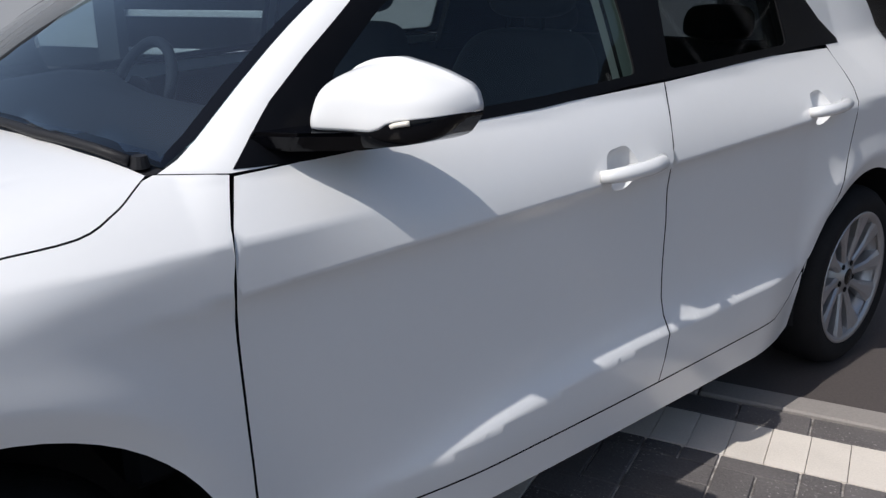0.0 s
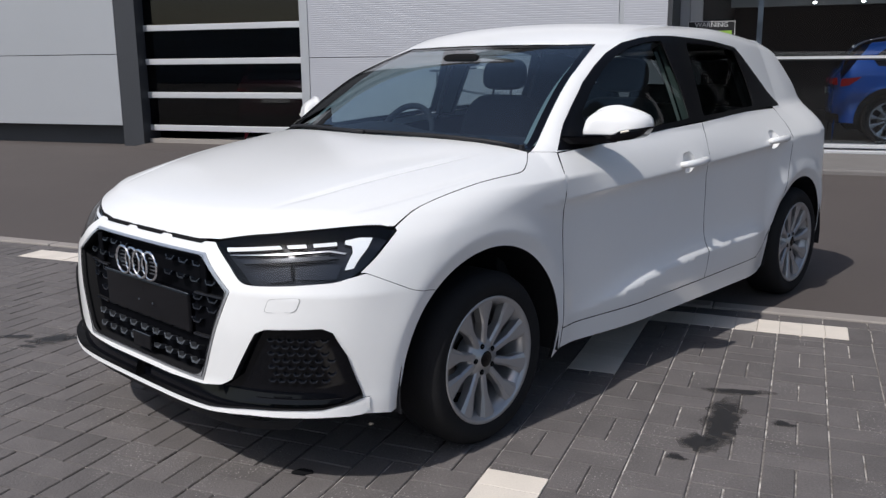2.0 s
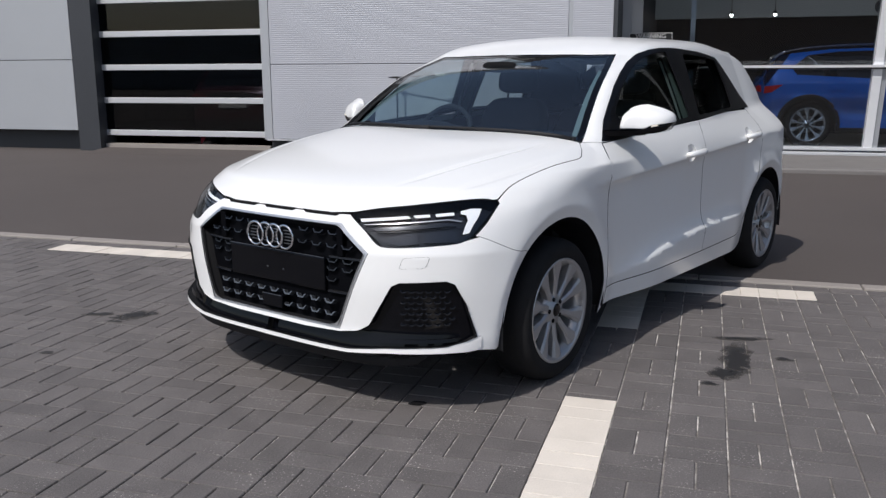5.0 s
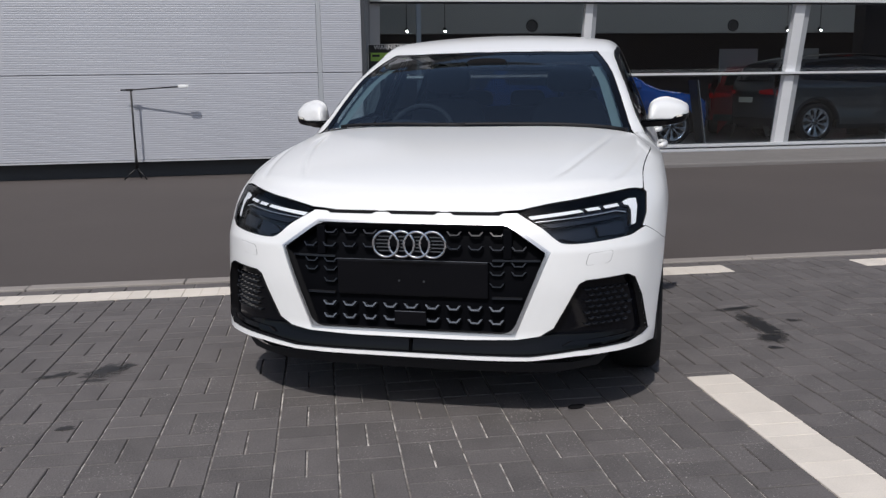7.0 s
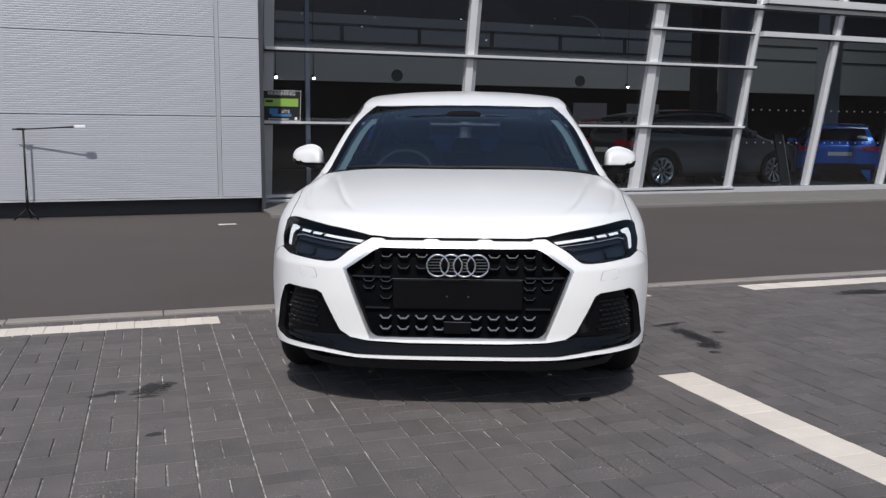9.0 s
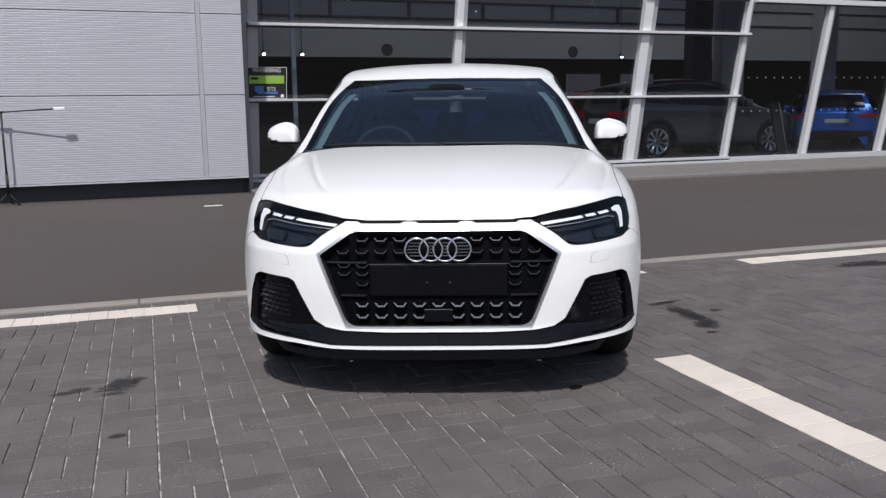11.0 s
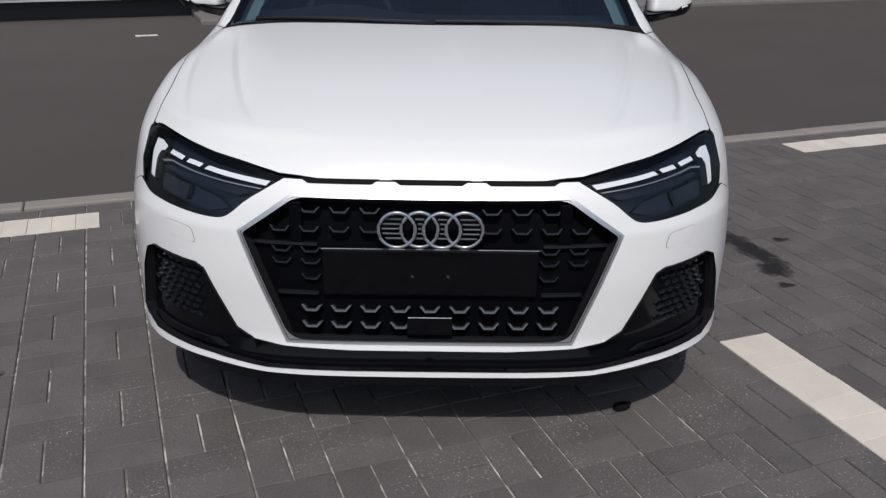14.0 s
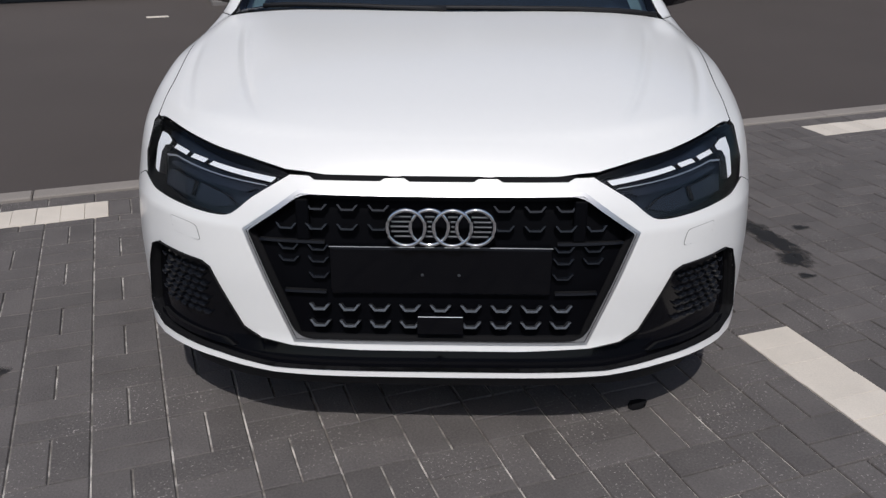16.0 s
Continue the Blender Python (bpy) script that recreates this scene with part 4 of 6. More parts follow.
# sills
sill = [(1.236, 0.222), (2.93, 0.205), (2.996, 0.225)] + [(3.002, 0.30), (3.014, 0.394), (3.008, 0.396), (2.96, 0.360), (2.93, 0.3405), (2.835, 0.3015), (2.27, 0.2985), (1.236, 0.2985)]
for m in (None, "x"):
    cut("sill", HATCH, S(sill), [], (1, 0, 0), PAINT, car, 0.03, mirror=m, proud=0.0, flange=0.05)

# frame round the side windows, roof rail and rear quarter
DLO = [(1.262, 0.944), (1.310, 0.988), (1.358, 1.031), (1.440, 1.093), (1.562, 1.177), (1.680, 1.238), (1.790, 1.286), (1.925, 1.331), (2.045, 1.352), (2.174, 1.363), (2.335, 1.365), (2.69, 1.350), (2.975, 1.322), (3.03, 1.285), (3.126, 1.203),
       (3.263, 1.093), (3.375, 1.034), (3.37, 1.027), (3.15, 1.026), (2.80, 1.017), (2.37, 1.002), (2.20, 0.996), (1.92, 0.976), (1.765, 0.971), (1.47, 0.951), (1.39, 0.948)]
FRAME_RIM = DLO[:17] + [(y, z - 0.007) for y, z in DLO[17:]]
roof_y = [3.56, 3.3, 3.0, 2.6, 2.2, 1.98, 1.86]
roof_edge = [(0.545 - 0.01 * max(0, y - 2.6) - 0.006 * max(0, 2.2 - y) / 0.34, y) for y in roof_y]
screen_side = [(0.541, 1.858), (0.582, 1.735), (0.621, 1.605), (0.660, 1.45), (0.691, 1.335), (0.718, 1.24), (0.739, 1.167)]
quarter = np.concatenate([
    onto(HATCH, densify([(1.256, 0.9395)] + [(y, z - 0.004) for y, z in DLO[:-9:-1]] + [(3.266, 1.020), (3.2395, 0.945), (3.2095, 0.87), (3.1845, 0.76), (3.1525, 0.648), (3.1145, 0.54), (3.0595, 0.442), (3.024, 0.414)], 0.035, False), "side"),
    onto(HATCH, densify(arc(3.376, 0.286, ARCH_R, 164, -8, 30), 0.03, False), "side"),
    onto(HATCH, densify([(3.79, 0.23), (3.86, 0.40), (3.88, 0.80), (3.84, 0.98), (3.74, 1.13), (3.64, 1.235)], 0.04, False), "side"),
    onto(HATCH, densify(roof_edge + screen_side, 0.035, False), "top")])
dlo_rim = S(DLO, 0.03)
body_outline = quarter
for m in (None, "x"):
    cut("body_side", HATCH, body_outline, [dlo_rim], (0.80, 0, 0.6), PAINT, car, 0.018, mirror=m, label="white painted pillars and rear quarter", lines=lip_lines(False, 172, -4))

# roof and tail
rl = densify(roof_edge[::-1] + [(0.40, 3.64), (0.2, 3.68), (0, 3.69)], 0.04, False)
rl = densify([(0, 1.765), (0.2, 1.778), (0.4, 1.812)], 0.04, False) + [np.array((0.5375, 1.859))] + rl
loop = np.array([p for p in rl] + [np.array((-p[0], p[1])) for p in rl[::-1] if p[0] > 1e-6])
cut("roof", HATCH, onto(HATCH, loop, "top"), [], (0, 0, 1), PAINT, car, 0.04, label="white painted roof")
tail = densify([(0, 0.28), (0.62, 0.28), (0.72, 0.45), (0.74, 0.8), (0.66, 0.97)], 0.05, False)
loop = np.array([p for p in tail] + [np.array((-p[0], p[1])) for p in tail[::-1] if p[0] > 1e-6])
start = np.zeros((len(loop), 3))
start[:, 0], start[:, 2] = loop[:, 0], loop[:, 1]
cut("tailgate", HATCH, cast(HATCH, start + np.array((0, 2.5, 0)), (0, 1, 0)), [], (0, 1, 0.05), PAINT, car, 0.05, keep_rim=True)

# rear corners and the tailgate's upper sides
corner_side = onto(HATCH, densify([(3.79, 0.235), (3.86, 0.40), (3.88, 0.80), (3.84, 0.98)], 0.05, False), "side")
tl = densify([(0.66, 0.97), (0.74, 0.8), (0.72, 0.45), (0.62, 0.28)], 0.05, False)
corner_tail = cast(HATCH, np.array([(x, 2.5, z) for x, z in tl]), (0, 1, 0))
for m in (None, "x"):
    cut("rear_bumper_corner", HATCH, np.concatenate([corner_side, corner_tail]), [], (0.6, 0.8, 0), PAINT, car, 0.04, mirror=m)
    sg = -1 if m else 1
    bm = bmesh.new()
    outer = [tuple(q) for q in onto(HATCH, densify([(3.84, 0.98), (3.74, 1.13), (3.64, 1.235)], 0.04, False), "side")]
    glass_line = [(0.57 - 0.08 * k, 3.875 - 0.31 * k, 0.96 + 0.33 * k) for k in np.linspace(0, 1, len(outer))]
    va = [bm.verts.new((sg * p[0], p[1], p[2])) for p in outer]
    vb = [bm.verts.new((sg * p[0], p[1], p[2])) for p in glass_line]
    for k in range(len(va) - 1):
        bm.faces.new((va[k], va[k + 1], vb[k + 1], vb[k])[::sg])
    bmesh.ops.solidify(bm, geom=bm.faces[:], thickness=0.012)
    part("tailgate_side", bm, PAINT, car, smooth=True)
    bm = bmesh.new()
    va = [bm.verts.new((sg * (p[0] + 0.01), p[1] - 0.045, p[2] - 0.01)) for p in outer]
    vb = [bm.verts.new((sg * (p[0] - 0.03), p[1] - 0.030, p[2] - 0.01)) for p in glass_line]
    for k in range(len(va) - 1):
        bm.faces.new((va[k], va[k + 1], vb[k + 1], vb[k])[::sg])
    bmesh.ops.solidify(bm, geom=bm.faces[:], thickness=0.006)
    part("tailgate_lining", bm, CABIN, car)

# glass
ws = densify([(0, 1.058), (0.20, 1.066), (0.40, 1.095), (0.60, 1.143), (0.722, 1.182)] + [(x - 0.004, y) for x, y in screen_side[::-1][1:-1]] + [(0.534, 1.848), (0.4, 1.80), (0.2, 1.768), (0, 1.756)], 0.04, False)
loop = np.array(ws + [np.array((-p[0], p[1])) for p in ws[::-1] if p[0] > 1e-6])
wrim = onto(HATCH, loop, "top")
cut("windscreen", HATCH, wrim, [], (0, -0.6, 0.8), SCREEN_GLASS, car, 0.04, proud=-0.004, flange=0.0)


def band(name, loop, width, mat, mirror=None, proud=-0.002):
    """A dark border on the skin along a closed outline, inside it."""
    c = loop.mean(0)
    way = normals(HATCH, c[None])[0]
    inner = []
    n = len(loop)
    for i in range(n):
        t = loop[(i + 1) % n] - loop[i - 1]
        t /= np.linalg.norm(t) + 1e-9
        side = np.cross(way, t)
        if np.dot(side, c - loop[i]) < 0:
            side = -side
        inner.append(loop[i] + side * width)
    cut(name, HATCH, loop, [np.array(inner)], way, mat, car, 0.05, proud=proud, flange=0.0, mirror=mirror, keep_rim=False)


band("windscreen_border", wrim, 0.028, GLOSS_BLACK, proud=-0.0025)
win_f = [(1.475, 1.060), (1.60, 1.155), (1.70, 1.215), (1.82, 1.272), (1.95, 1.313), (2.08, 1.335), (2.21, 1.344), (2.235, 1.15), (2.235, 1.012), (2.20, 1.010), (1.92, 0.990), (1.765, 0.984), (1.52, 0.968)]
win_r = [(2.42, 1.337), (2.70, 1.328), (2.955, 1.304), (2.985, 1.18), (2.985, 1.036), (2.80, 1.030), (2.36, 1.014), (2.38, 1.15)]
frame_holes = [S(rounded(win_f, 0.015, 2), 0.03), S(rounded(win_r, 0.02, 2), 0.03)]
for m in (None, "x"):
    cut("window_frame", HATCH, S(FRAME_RIM, 0.03), frame_holes, (1, 0, 0.35), PILLAR_BLACK, car, 0.04, proud=0.0015, flange=0.006, mirror=m, label="gloss black window surround")
    w1 = cut("side_window", HATCH, frame_holes[0], [], (1, 0, 0.35), SIDE_GLASS, car, 0.05, proud=-0.007, flange=0.0, mirror=m)
    w2 = cut("side_window", HATCH, frame_holes[1], [], (1, 0, 0.35), TINT_GLASS, car, 0.05, proud=-0.007, flange=0.0, mirror=m)

def skin_pose(p, n):
    """A pose on the skin at p: its y axis points inwards, z as upright as can be."""
    n = Vector(n)
    yv = -n
    xv = yv.cross(Vector((0, 0, 1))).normalized()
    zv = xv.cross(yv)
    m = Matrix((xv, yv, zv)).transposed().to_4x4()
    m.translation = Vector(p)
    return m


def front_pose(x, z, inward=0.0):
    p = onto(HATCH, [(x, z)], "front")
    n = normals(HATCH, p)
    return skin_pose(p[0] - n[0] * inward, n[0])


BUMP_WAY = (0.62, -0.78, 0)
# black lower front with fog light recesses, white splitter blade and black lip
low_line = [(0.803, 0.300), (0.785, 0.288), (0.741, 0.274), (0.66, 0.272), (0.564, 0.268), (0.42, 0.252), (0.2, 0.251), (0, 0.251)]
lower = np.concatenate([strip_top, onto(HATCH, densify(low_line, 0.03, False), "front")])
lower_grille = cut("lower_grille", HATCH, lower, [], BUMP_WAY, GLOSS_BLACK, car, 0.03, proud=-0.022, flange=-0.03, mirror="both", label="gloss black lower grille with side vents")
blade = densify([(0, 0.235), (0.3, 0.236), (0.42, 0.238), (0.565, 0.250), (0.68, 0.251), (0.744, 0.251), (0.785, 0.249), (0.803, 0.250), (0.8125, 0.262), (0.813, 0.300)], 0.03, False) + densify(low_line, 0.03, False)
splitter = cut("splitter", HATCH, onto(HATCH, blade, "front"), [], BUMP_WAY, PAINT, car, 0.02, proud=0.005, flange=0.035, mirror="both", label="white splitter blade")
lip = densify([(0, 0.165), (0.5, 0.168), (0.66, 0.185), (0.70, 0.235), (0.68, 0.238), (0.6, 0.218), (0.3, 0.212), (0, 0.211)], 0.03)
cut("under_lip", HATCH, onto(HATCH, lip, "front"), [], BUMP_WAY, MATT_BLACK, car, 0.04, proud=-0.035, flange=0.0, mirror="both")


def chip(w, h, t, d):
    """One honeycomb piece: a shallow upturned bracket."""
    bm = bmesh.new()
    a, b = w / 2, w / 2 - h * 0.8
    prism(bm, [(-a, h), (-b, 0), (b, 0), (a, h), (a - t * 1.2, h), (b - t * 0.4, t), (-b + t * 0.4, t), (-a + t * 1.2, h)], d)
    return bm


def shared(name, bm, mat):
    me = bpy.data.meshes.new(name)
    bm.normal_update()
    bm.to_mesh(me)
    bm.free()
    me.materials.append(mat)
    return me


FOGCHIP = shared("vent_piece", chip(0.025, 0.0075, 0.003, 0.012), CHIP)
for sg in (1, -1):
    for r in range(7):
        for c in range(6):
            z = 0.345 + 0.0205 * r
            x = 0.612 + 0.0255 * c + (0.0128 if r % 2 else 0)
            if x < 0.545 + (z - 0.33) * 0.45 or x > 0.768 - (z - 0.33) * 0.15:
                continue
            m = front_pose(x, z, 0.012)
            if sg < 0:
                m = Matrix.Diagonal((-1, 1, 1, 1)) @ m @ Matrix.Diagonal((-1, 1, 1, 1))
            o = new("vent_piece", FOGCHIP)
            o.parent = lower_grille
            o.matrix_local = m
    pts = rounded([(0.53, 0.285), (0.77, 0.288), (0.775, 0.300), (0.56, 0.300)], 0.004, 2)
    cut("vent_blade", HATCH, onto(HATCH, densify(pts, 0.03), "front"), [], BUMP_WAY, GLOSS_BLACK, lower_grille, 0.04, proud=-0.008, flange=0.02, mirror="x" if sg < 0 else None)

# radiator grille
gr_full = onto(HATCH, densify([(x * 1.0, z) for x, z in GRILLE], 0.03), "front")
grille = cut("radiator_grille", HATCH, gr_full, [], (0, -1, 0), GRILLE_DARK, car, 0.04, proud=-0.045, flange=-0.05, label="black six-sided honeycomb grille")
outer = [(-0.344, 0.700), (0.344, 0.700), (0.481, 0.6055), (0.3665, 0.315), (-0.3665, 0.315), (-0.481, 0.6055)]
inner = rounded([(-0.336, 0.6915), (0.336, 0.6915), (0.4665, 0.6025), (0.3565, 0.3245), (-0.3565, 0.3245), (-0.4665, 0.6025)], [0.025, 0.025, 0.008, 0.040, 0.040, 0.008], 5)
cut("grille_frame", HATCH, onto(HATCH, densify(outer, 0.03), "front"), [onto(HATCH, densify(inner, 0.03), "front")], (0, -1, 0), SATIN, grille, 0.03, proud=0.002, flange=0.012, label="satin grey grille frame")
GR_CHIP = shared("grille_piece", chip(0.053, 0.0150, 0.0046, 0.020), CHIP)
# lower rows take the brighter copy, their sun glint put into the colour
GR_LOW = shared("grille_piece", chip(0.053, 0.0165, 0.0058, 0.020), CHIP_BRIGHT)
for z, low, high, deep in ((0.659, 2, 4, 0.016), (0.610, 2, 5, 0.016), (0.553, 4, 5, 0.030), (0.522, 4, 5, 0.030), (0.480, 4, 4, 0.030), (0.398, 0, 4, 0.014), (0.352, 1, 4, 0.014)):
    for i in range(-high, high + 1):
        x = i * 0.0755
        if abs(i) < low or (abs(i) == high and z > 0.64 and abs(x) > 0.33):
            continue
        o = new("grille_piece", GR_LOW if z < 0.43 else GR_CHIP)
        o.parent = grille
        o.matrix_local = front_pose(x, z, deep) @ pose(0, 0, 0, -18 if z < 0.43 else -6)
part("plate_holder", bevelled(-0.272, 0.272, 0.060, 0.090, 0.436, 0.566, 0.007, 2), GLOSS_BLACK, grille, "blank black plate holder")
# thin bright line laid along the holder's top edge
part("plate_trim", bevelled(-0.272, 0.272, 0.0575, 0.061, 0.5645, 0.5670, 0.001), CHIP_BRIGHT, grille, "thin bright line along the top edge of the plate holder")
for x in (-0.045, 0.045):
    bm = bmesh.new()
    lathe(bm, [(0.001, -0.002), (0.003, -0.002), (0.004, 0.001)], 10, Matrix.Translation((x, 0.0595, 0.492)) @ pose(0, 0, 0, 0, 0, 90))
    part("screw", bm, CHIP_BRIGHT, grille)
for sg in (1, -1):
    for z, x0, x1 in ((0.571, 0.285, 0.452), (0.437, 0.285, 0.392)):
        pts = [(sg * x0, z), (sg * x1, z), (sg * x1, z + 0.007), (sg * x0, z + 0.007)]
        cut("cross_bar", HATCH, onto(HATCH, densify(pts, 0.03), "front"), [], (0, -1, 0), CHIP, grille, 0.05, proud=-0.030, flange=0.012)
part("sensor_cover", bevelled(-0.058, 0.058, 0.034, 0.07, 0.338, 0.390, 0.004, 2), GLOSS_BLACK, grille)
# bright bar painted for the glare on the cover's top edge
part("sensor_trim", bevelled(-0.056, 0.056, 0.0325, 0.036, 0.3885, 0.3905, 0.0008), CHIP_BRIGHT, grille)
for x in (-0.335, 0.335):
    part("radar_post", bevelled(x - 0.016, x + 0.016, 0.078, 0.10, 0.575, 0.68, 0.003), GRILLE_DARK, grille)
RING_Y, RING_Z = 0.036, 0.626
for i in range(4):
    bm = bmesh.new()
    c = Vector((-0.0825 + 0.055 * i, RING_Y, RING_Z))
    tube(bm, [c + Vector((0.0450 * math.cos(a), 0.004 * (i % 2), 0.0450 * math.sin(a))) for a in np.linspace(0, math.tau, 40, endpoint=False)], 0.0048, 10, True)
    part("ring", bm, CHROME, grille, "polished chrome ring", smooth=True)
    for k in (-2, -1, 0, 1, 2):
        z = RING_Z + 0.0125 * k
        reach = math.sqrt(0.041 ** 2 - (0.0125 * k) ** 2)
        a = c.x - reach if i == 0 else c.x - 0.055 + math.sqrt(0.048 ** 2 - (0.0125 * k) ** 2)
        b = c.x + reach if i == 3 else c.x + 0.055 - math.sqrt(0.048 ** 2 - (0.0125 * k) ** 2)
        part("badge_bar", bevelled(a + 0.004, b - 0.002, RING_Y + 0.006, RING_Y + 0.012, z - 0.0016, z + 0.0016, 0.0006), CHIP_BRIGHT, grille)

# flat dark patches for shaded slots under the bonnet edge, tow and washer covers
for x0, x1 in ((-0.325, -0.125), (-0.098, 0.098), (0.125, 0.325)):
    pts = [(x0, 0.733), (x1, 0.733), (x1 - 0.022, 0.722), (x0 + 0.022, 0.722)]
    cut("bonnet_slot", HATCH, onto(HATCH, densify(pts, 0.03), "front"), [], (0, -1, 0.3), GAP, car, 0.05, proud=0.0015, flange=0.0, keep_rim=False)
wc = rounded([(0.595, 0.556), (0.606, 0.596), (0.688, 0.602), (0.677, 0.561)], 0.012, 4)
for m in (None, "x"):
    rimw = onto(HATCH, wc, "front")
    cut("washer_gap", HATCH, rimw, [], BUMP_WAY, material("seam_grey", (0.25, 0.25, 0.25), 0.6) if "seam_grey" not in bpy.data.materials else bpy.data.materials["seam_grey"], car, 0.05, proud=0.0008, flange=0.0, mirror=m)
    cen = rimw.mean(0)
    cut("washer_cover", HATCH, cen + (rimw - cen) * 0.965, [], BUMP_WAY, PAINT, car, 0.03, proud=0.0018, flange=0.0, mirror=m)

# headlamps
lamp = lamp_rim()
for m in (None, "x"):
    lens = cut("headlamp", HATCH, lamp, [], (0.5, -0.8, 0.3), LAMP_GLASS, car, 0.03, proud=-0.001, flange=0.06, mirror=m, label="headlamp with dark inside and white light guides")
    lens.visible_shadow = False
    cut("lamp_housing", HATCH, lamp, [], (0.5, -0.8, 0.3), LAMP_DARK, lens, 0.03, proud=-0.055, flange=0.0, mirror=m)
    strips = ([(0.414, 0.7165), (0.402, 0.727), (0.574, 0.7455), (0.588, 0.7365)], [(0.603, 0.7375), (0.591, 0.747), (0.636, 0.7505), (0.647, 0.7405)],
              [(0.662, 0.7415), (0.652, 0.7515), (0.700, 0.7555), (0.708, 0.7455)])
    for q in strips:
        cut("light_guide", HATCH, onto(HATCH, densify(q, 0.03), "front"), [], (0.5, -0.8, 0.3), LIGHT_GUIDE, lens, 0.03, proud=-0.016, flange=0.02, mirror=m)
    q = [(0.722, 0.747), (0.716, 0.757), (0.738, 0.764), (0.762, 0.762), (0.770, 0.735), (0.767, 0.680), (0.752, 0.676), (0.749, 0.724), (0.738, 0.742)]
    cut("light_guide", HATCH, onto(HATCH, densify(q, 0.02), "front"), [], (0.7, -0.7, 0.2), LIGHT_GUIDE, lens, 0.02, proud=-0.012, flange=0.02, mirror=m)
    q = [(0.425, 0.7085), (0.430, 0.711), (0.70, 0.7345), (0.737, 0.726), (0.735, 0.722), (0.70, 0.7305)]
    cut("lamp_trim", HATCH, onto(HATCH, densify(q, 0.03), "front"), [], (0.5, -0.8, 0.3), SATIN, lens, 0.03, proud=-0.020, flange=0.010, mirror=m)
    for q, d in (([(0.455, 0.701), (0.70, 0.722), (0.728, 0.712), (0.70, 0.709), (0.485, 0.690)], -0.024), ([(0.52, 0.655), (0.55, 0.676), (0.625, 0.692), (0.64, 0.652), (0.58, 0.642)], -0.034),
                 ([(0.655, 0.654), (0.642, 0.690), (0.72, 0.698), (0.742, 0.690), (0.742, 0.655)], -0.030)):
        cut("lamp_inner", HATCH, onto(HATCH, densify(q, 0.03), "front"), [], (0.5, -0.8, 0.3), LAMP_FACET, lens, 0.03, proud=d, flange=0.015, mirror=m)

# wheels
def wheel_parts(root, R=0.294, rim=0.213, width=0.195, spokes=5, paint=SILVER):
    """A wheel round the x axis, its outer face towards +x; the tyre's middle at x = 0."""
    w = width / 2
    bm = bmesh.new()
    lathe(bm, [(rim - 0.012, w - 0.012), (rim + 0.004, w - 0.004), (rim + 0.02, w), ((R + rim) / 2 + 0.004, w + 0.004), (R - 0.022, w - 0.006), (R - 0.008, w - 0.022), (R, w - 0.045),
               (R, -w + 0.045), (R - 0.008, -w + 0.022), (R - 0.03, -w), (rim, -w + 0.005)], 72)
    tyre = part("tyre", bm, RUBBER, root, smooth=True)
    for k in (-1, 0, 1):
        bm = bmesh.new()
        lathe(bm, [(R + 0.0005, k * 0.032 - 0.004), (R - 0.006, k * 0.032 - 0.002), (R - 0.006, k * 0.032 + 0.002), (R + 0.0005, k * 0.032 + 0.004)], 48)
        part("tread_groove", bm, GAP, tyre)
    bm = bmesh.new()
    lathe(bm, [(rim - 0.014, -w + 0.01), (rim - 0.03, -w + 0.04), (rim - 0.032, w - 0.05), (rim - 0.018, w - 0.022), (rim - 0.002, w - 0.012), (rim + 0.005, w - 0.006), (rim + 0.001, w - 0.001), (rim - 0.010, w - 0.006), (rim - 0.018, w - 0.014)], 72)
    alloy = part("rim", bm, paint, root, smooth=True)
    bm = bmesh.new()
    lathe(bm, [(0.001, w - 0.022), (0.030, w - 0.022), (0.033, w - 0.028), (0.060, w - 0.030), (0.075, w - 0.050), (0.078, w - 0.09)], 40)
    part("hub", bm, paint, alloy, smooth=True)
    bm = bmesh.new()
    lathe(bm, [(0.001, w - 0.0195), (0.024, w - 0.020), (0.028, w - 0.0225)], 28)
    part("centre_cap", bm, GLOSS_BLACK, alloy, smooth=True)
    for i in range(spokes):
        a0 = math.tau * i / spokes + 0.3
        for s in (-1, 1):
            bm = bmesh.new()
            base, tip = a0 + s * 0.30, a0 + s * 0.285 + 0.06
            r0, r1 = 0.045, rim - 0.008
            rows = []
            for r, ang, hw, x0, x1 in ((r0, base, 0.013, w - 0.030, w - 0.075), ((r0 + r1) / 2, (base * 0.45 + tip * 0.55), 0.0155, w - 0.020, w - 0.055), (r1, tip, 0.040, w - 0.008, w - 0.045)):
                e, t = Vector((0, math.cos(ang), math.sin(ang))), Vector((0, -math.sin(ang), math.cos(ang)))
                c = e * r
                rows.append([bm.verts.new(c + t * a + Vector((x, 0, 0))) for a, x in ((-hw, x0 - 0.006), (-hw * 0.55, x0), (hw * 0.55, x0), (hw, x0 - 0.006), (hw * 0.9, x1), (-hw * 0.9, x1))])
            for A, B in zip(rows, rows[1:]):
                for k in range(6):
                    bm.faces.new((A[k], B[k], B[(k + 1) % 6], A[(k + 1) % 6]))
            bm.faces.new(rows[0])
            bm.faces.new(rows[-1][::-1])
            bmesh.ops.recalc_face_normals(bm, faces=bm.faces[:])
            part("spoke", bm, paint, alloy)
    for i in range(5):
        a = math.tau * i / 5 + 0.3
        bm = bmesh.new()
        lathe(bm, [(0.001, w - 0.026), (0.009, w - 0.026), (0.011, w - 0.034)], 10, Matrix.Translation((0, 0.046 * math.cos(a), 0.046 * math.sin(a))))
        part("wheel_bolt", bm, GAP, alloy)
    bm = bmesh.new()
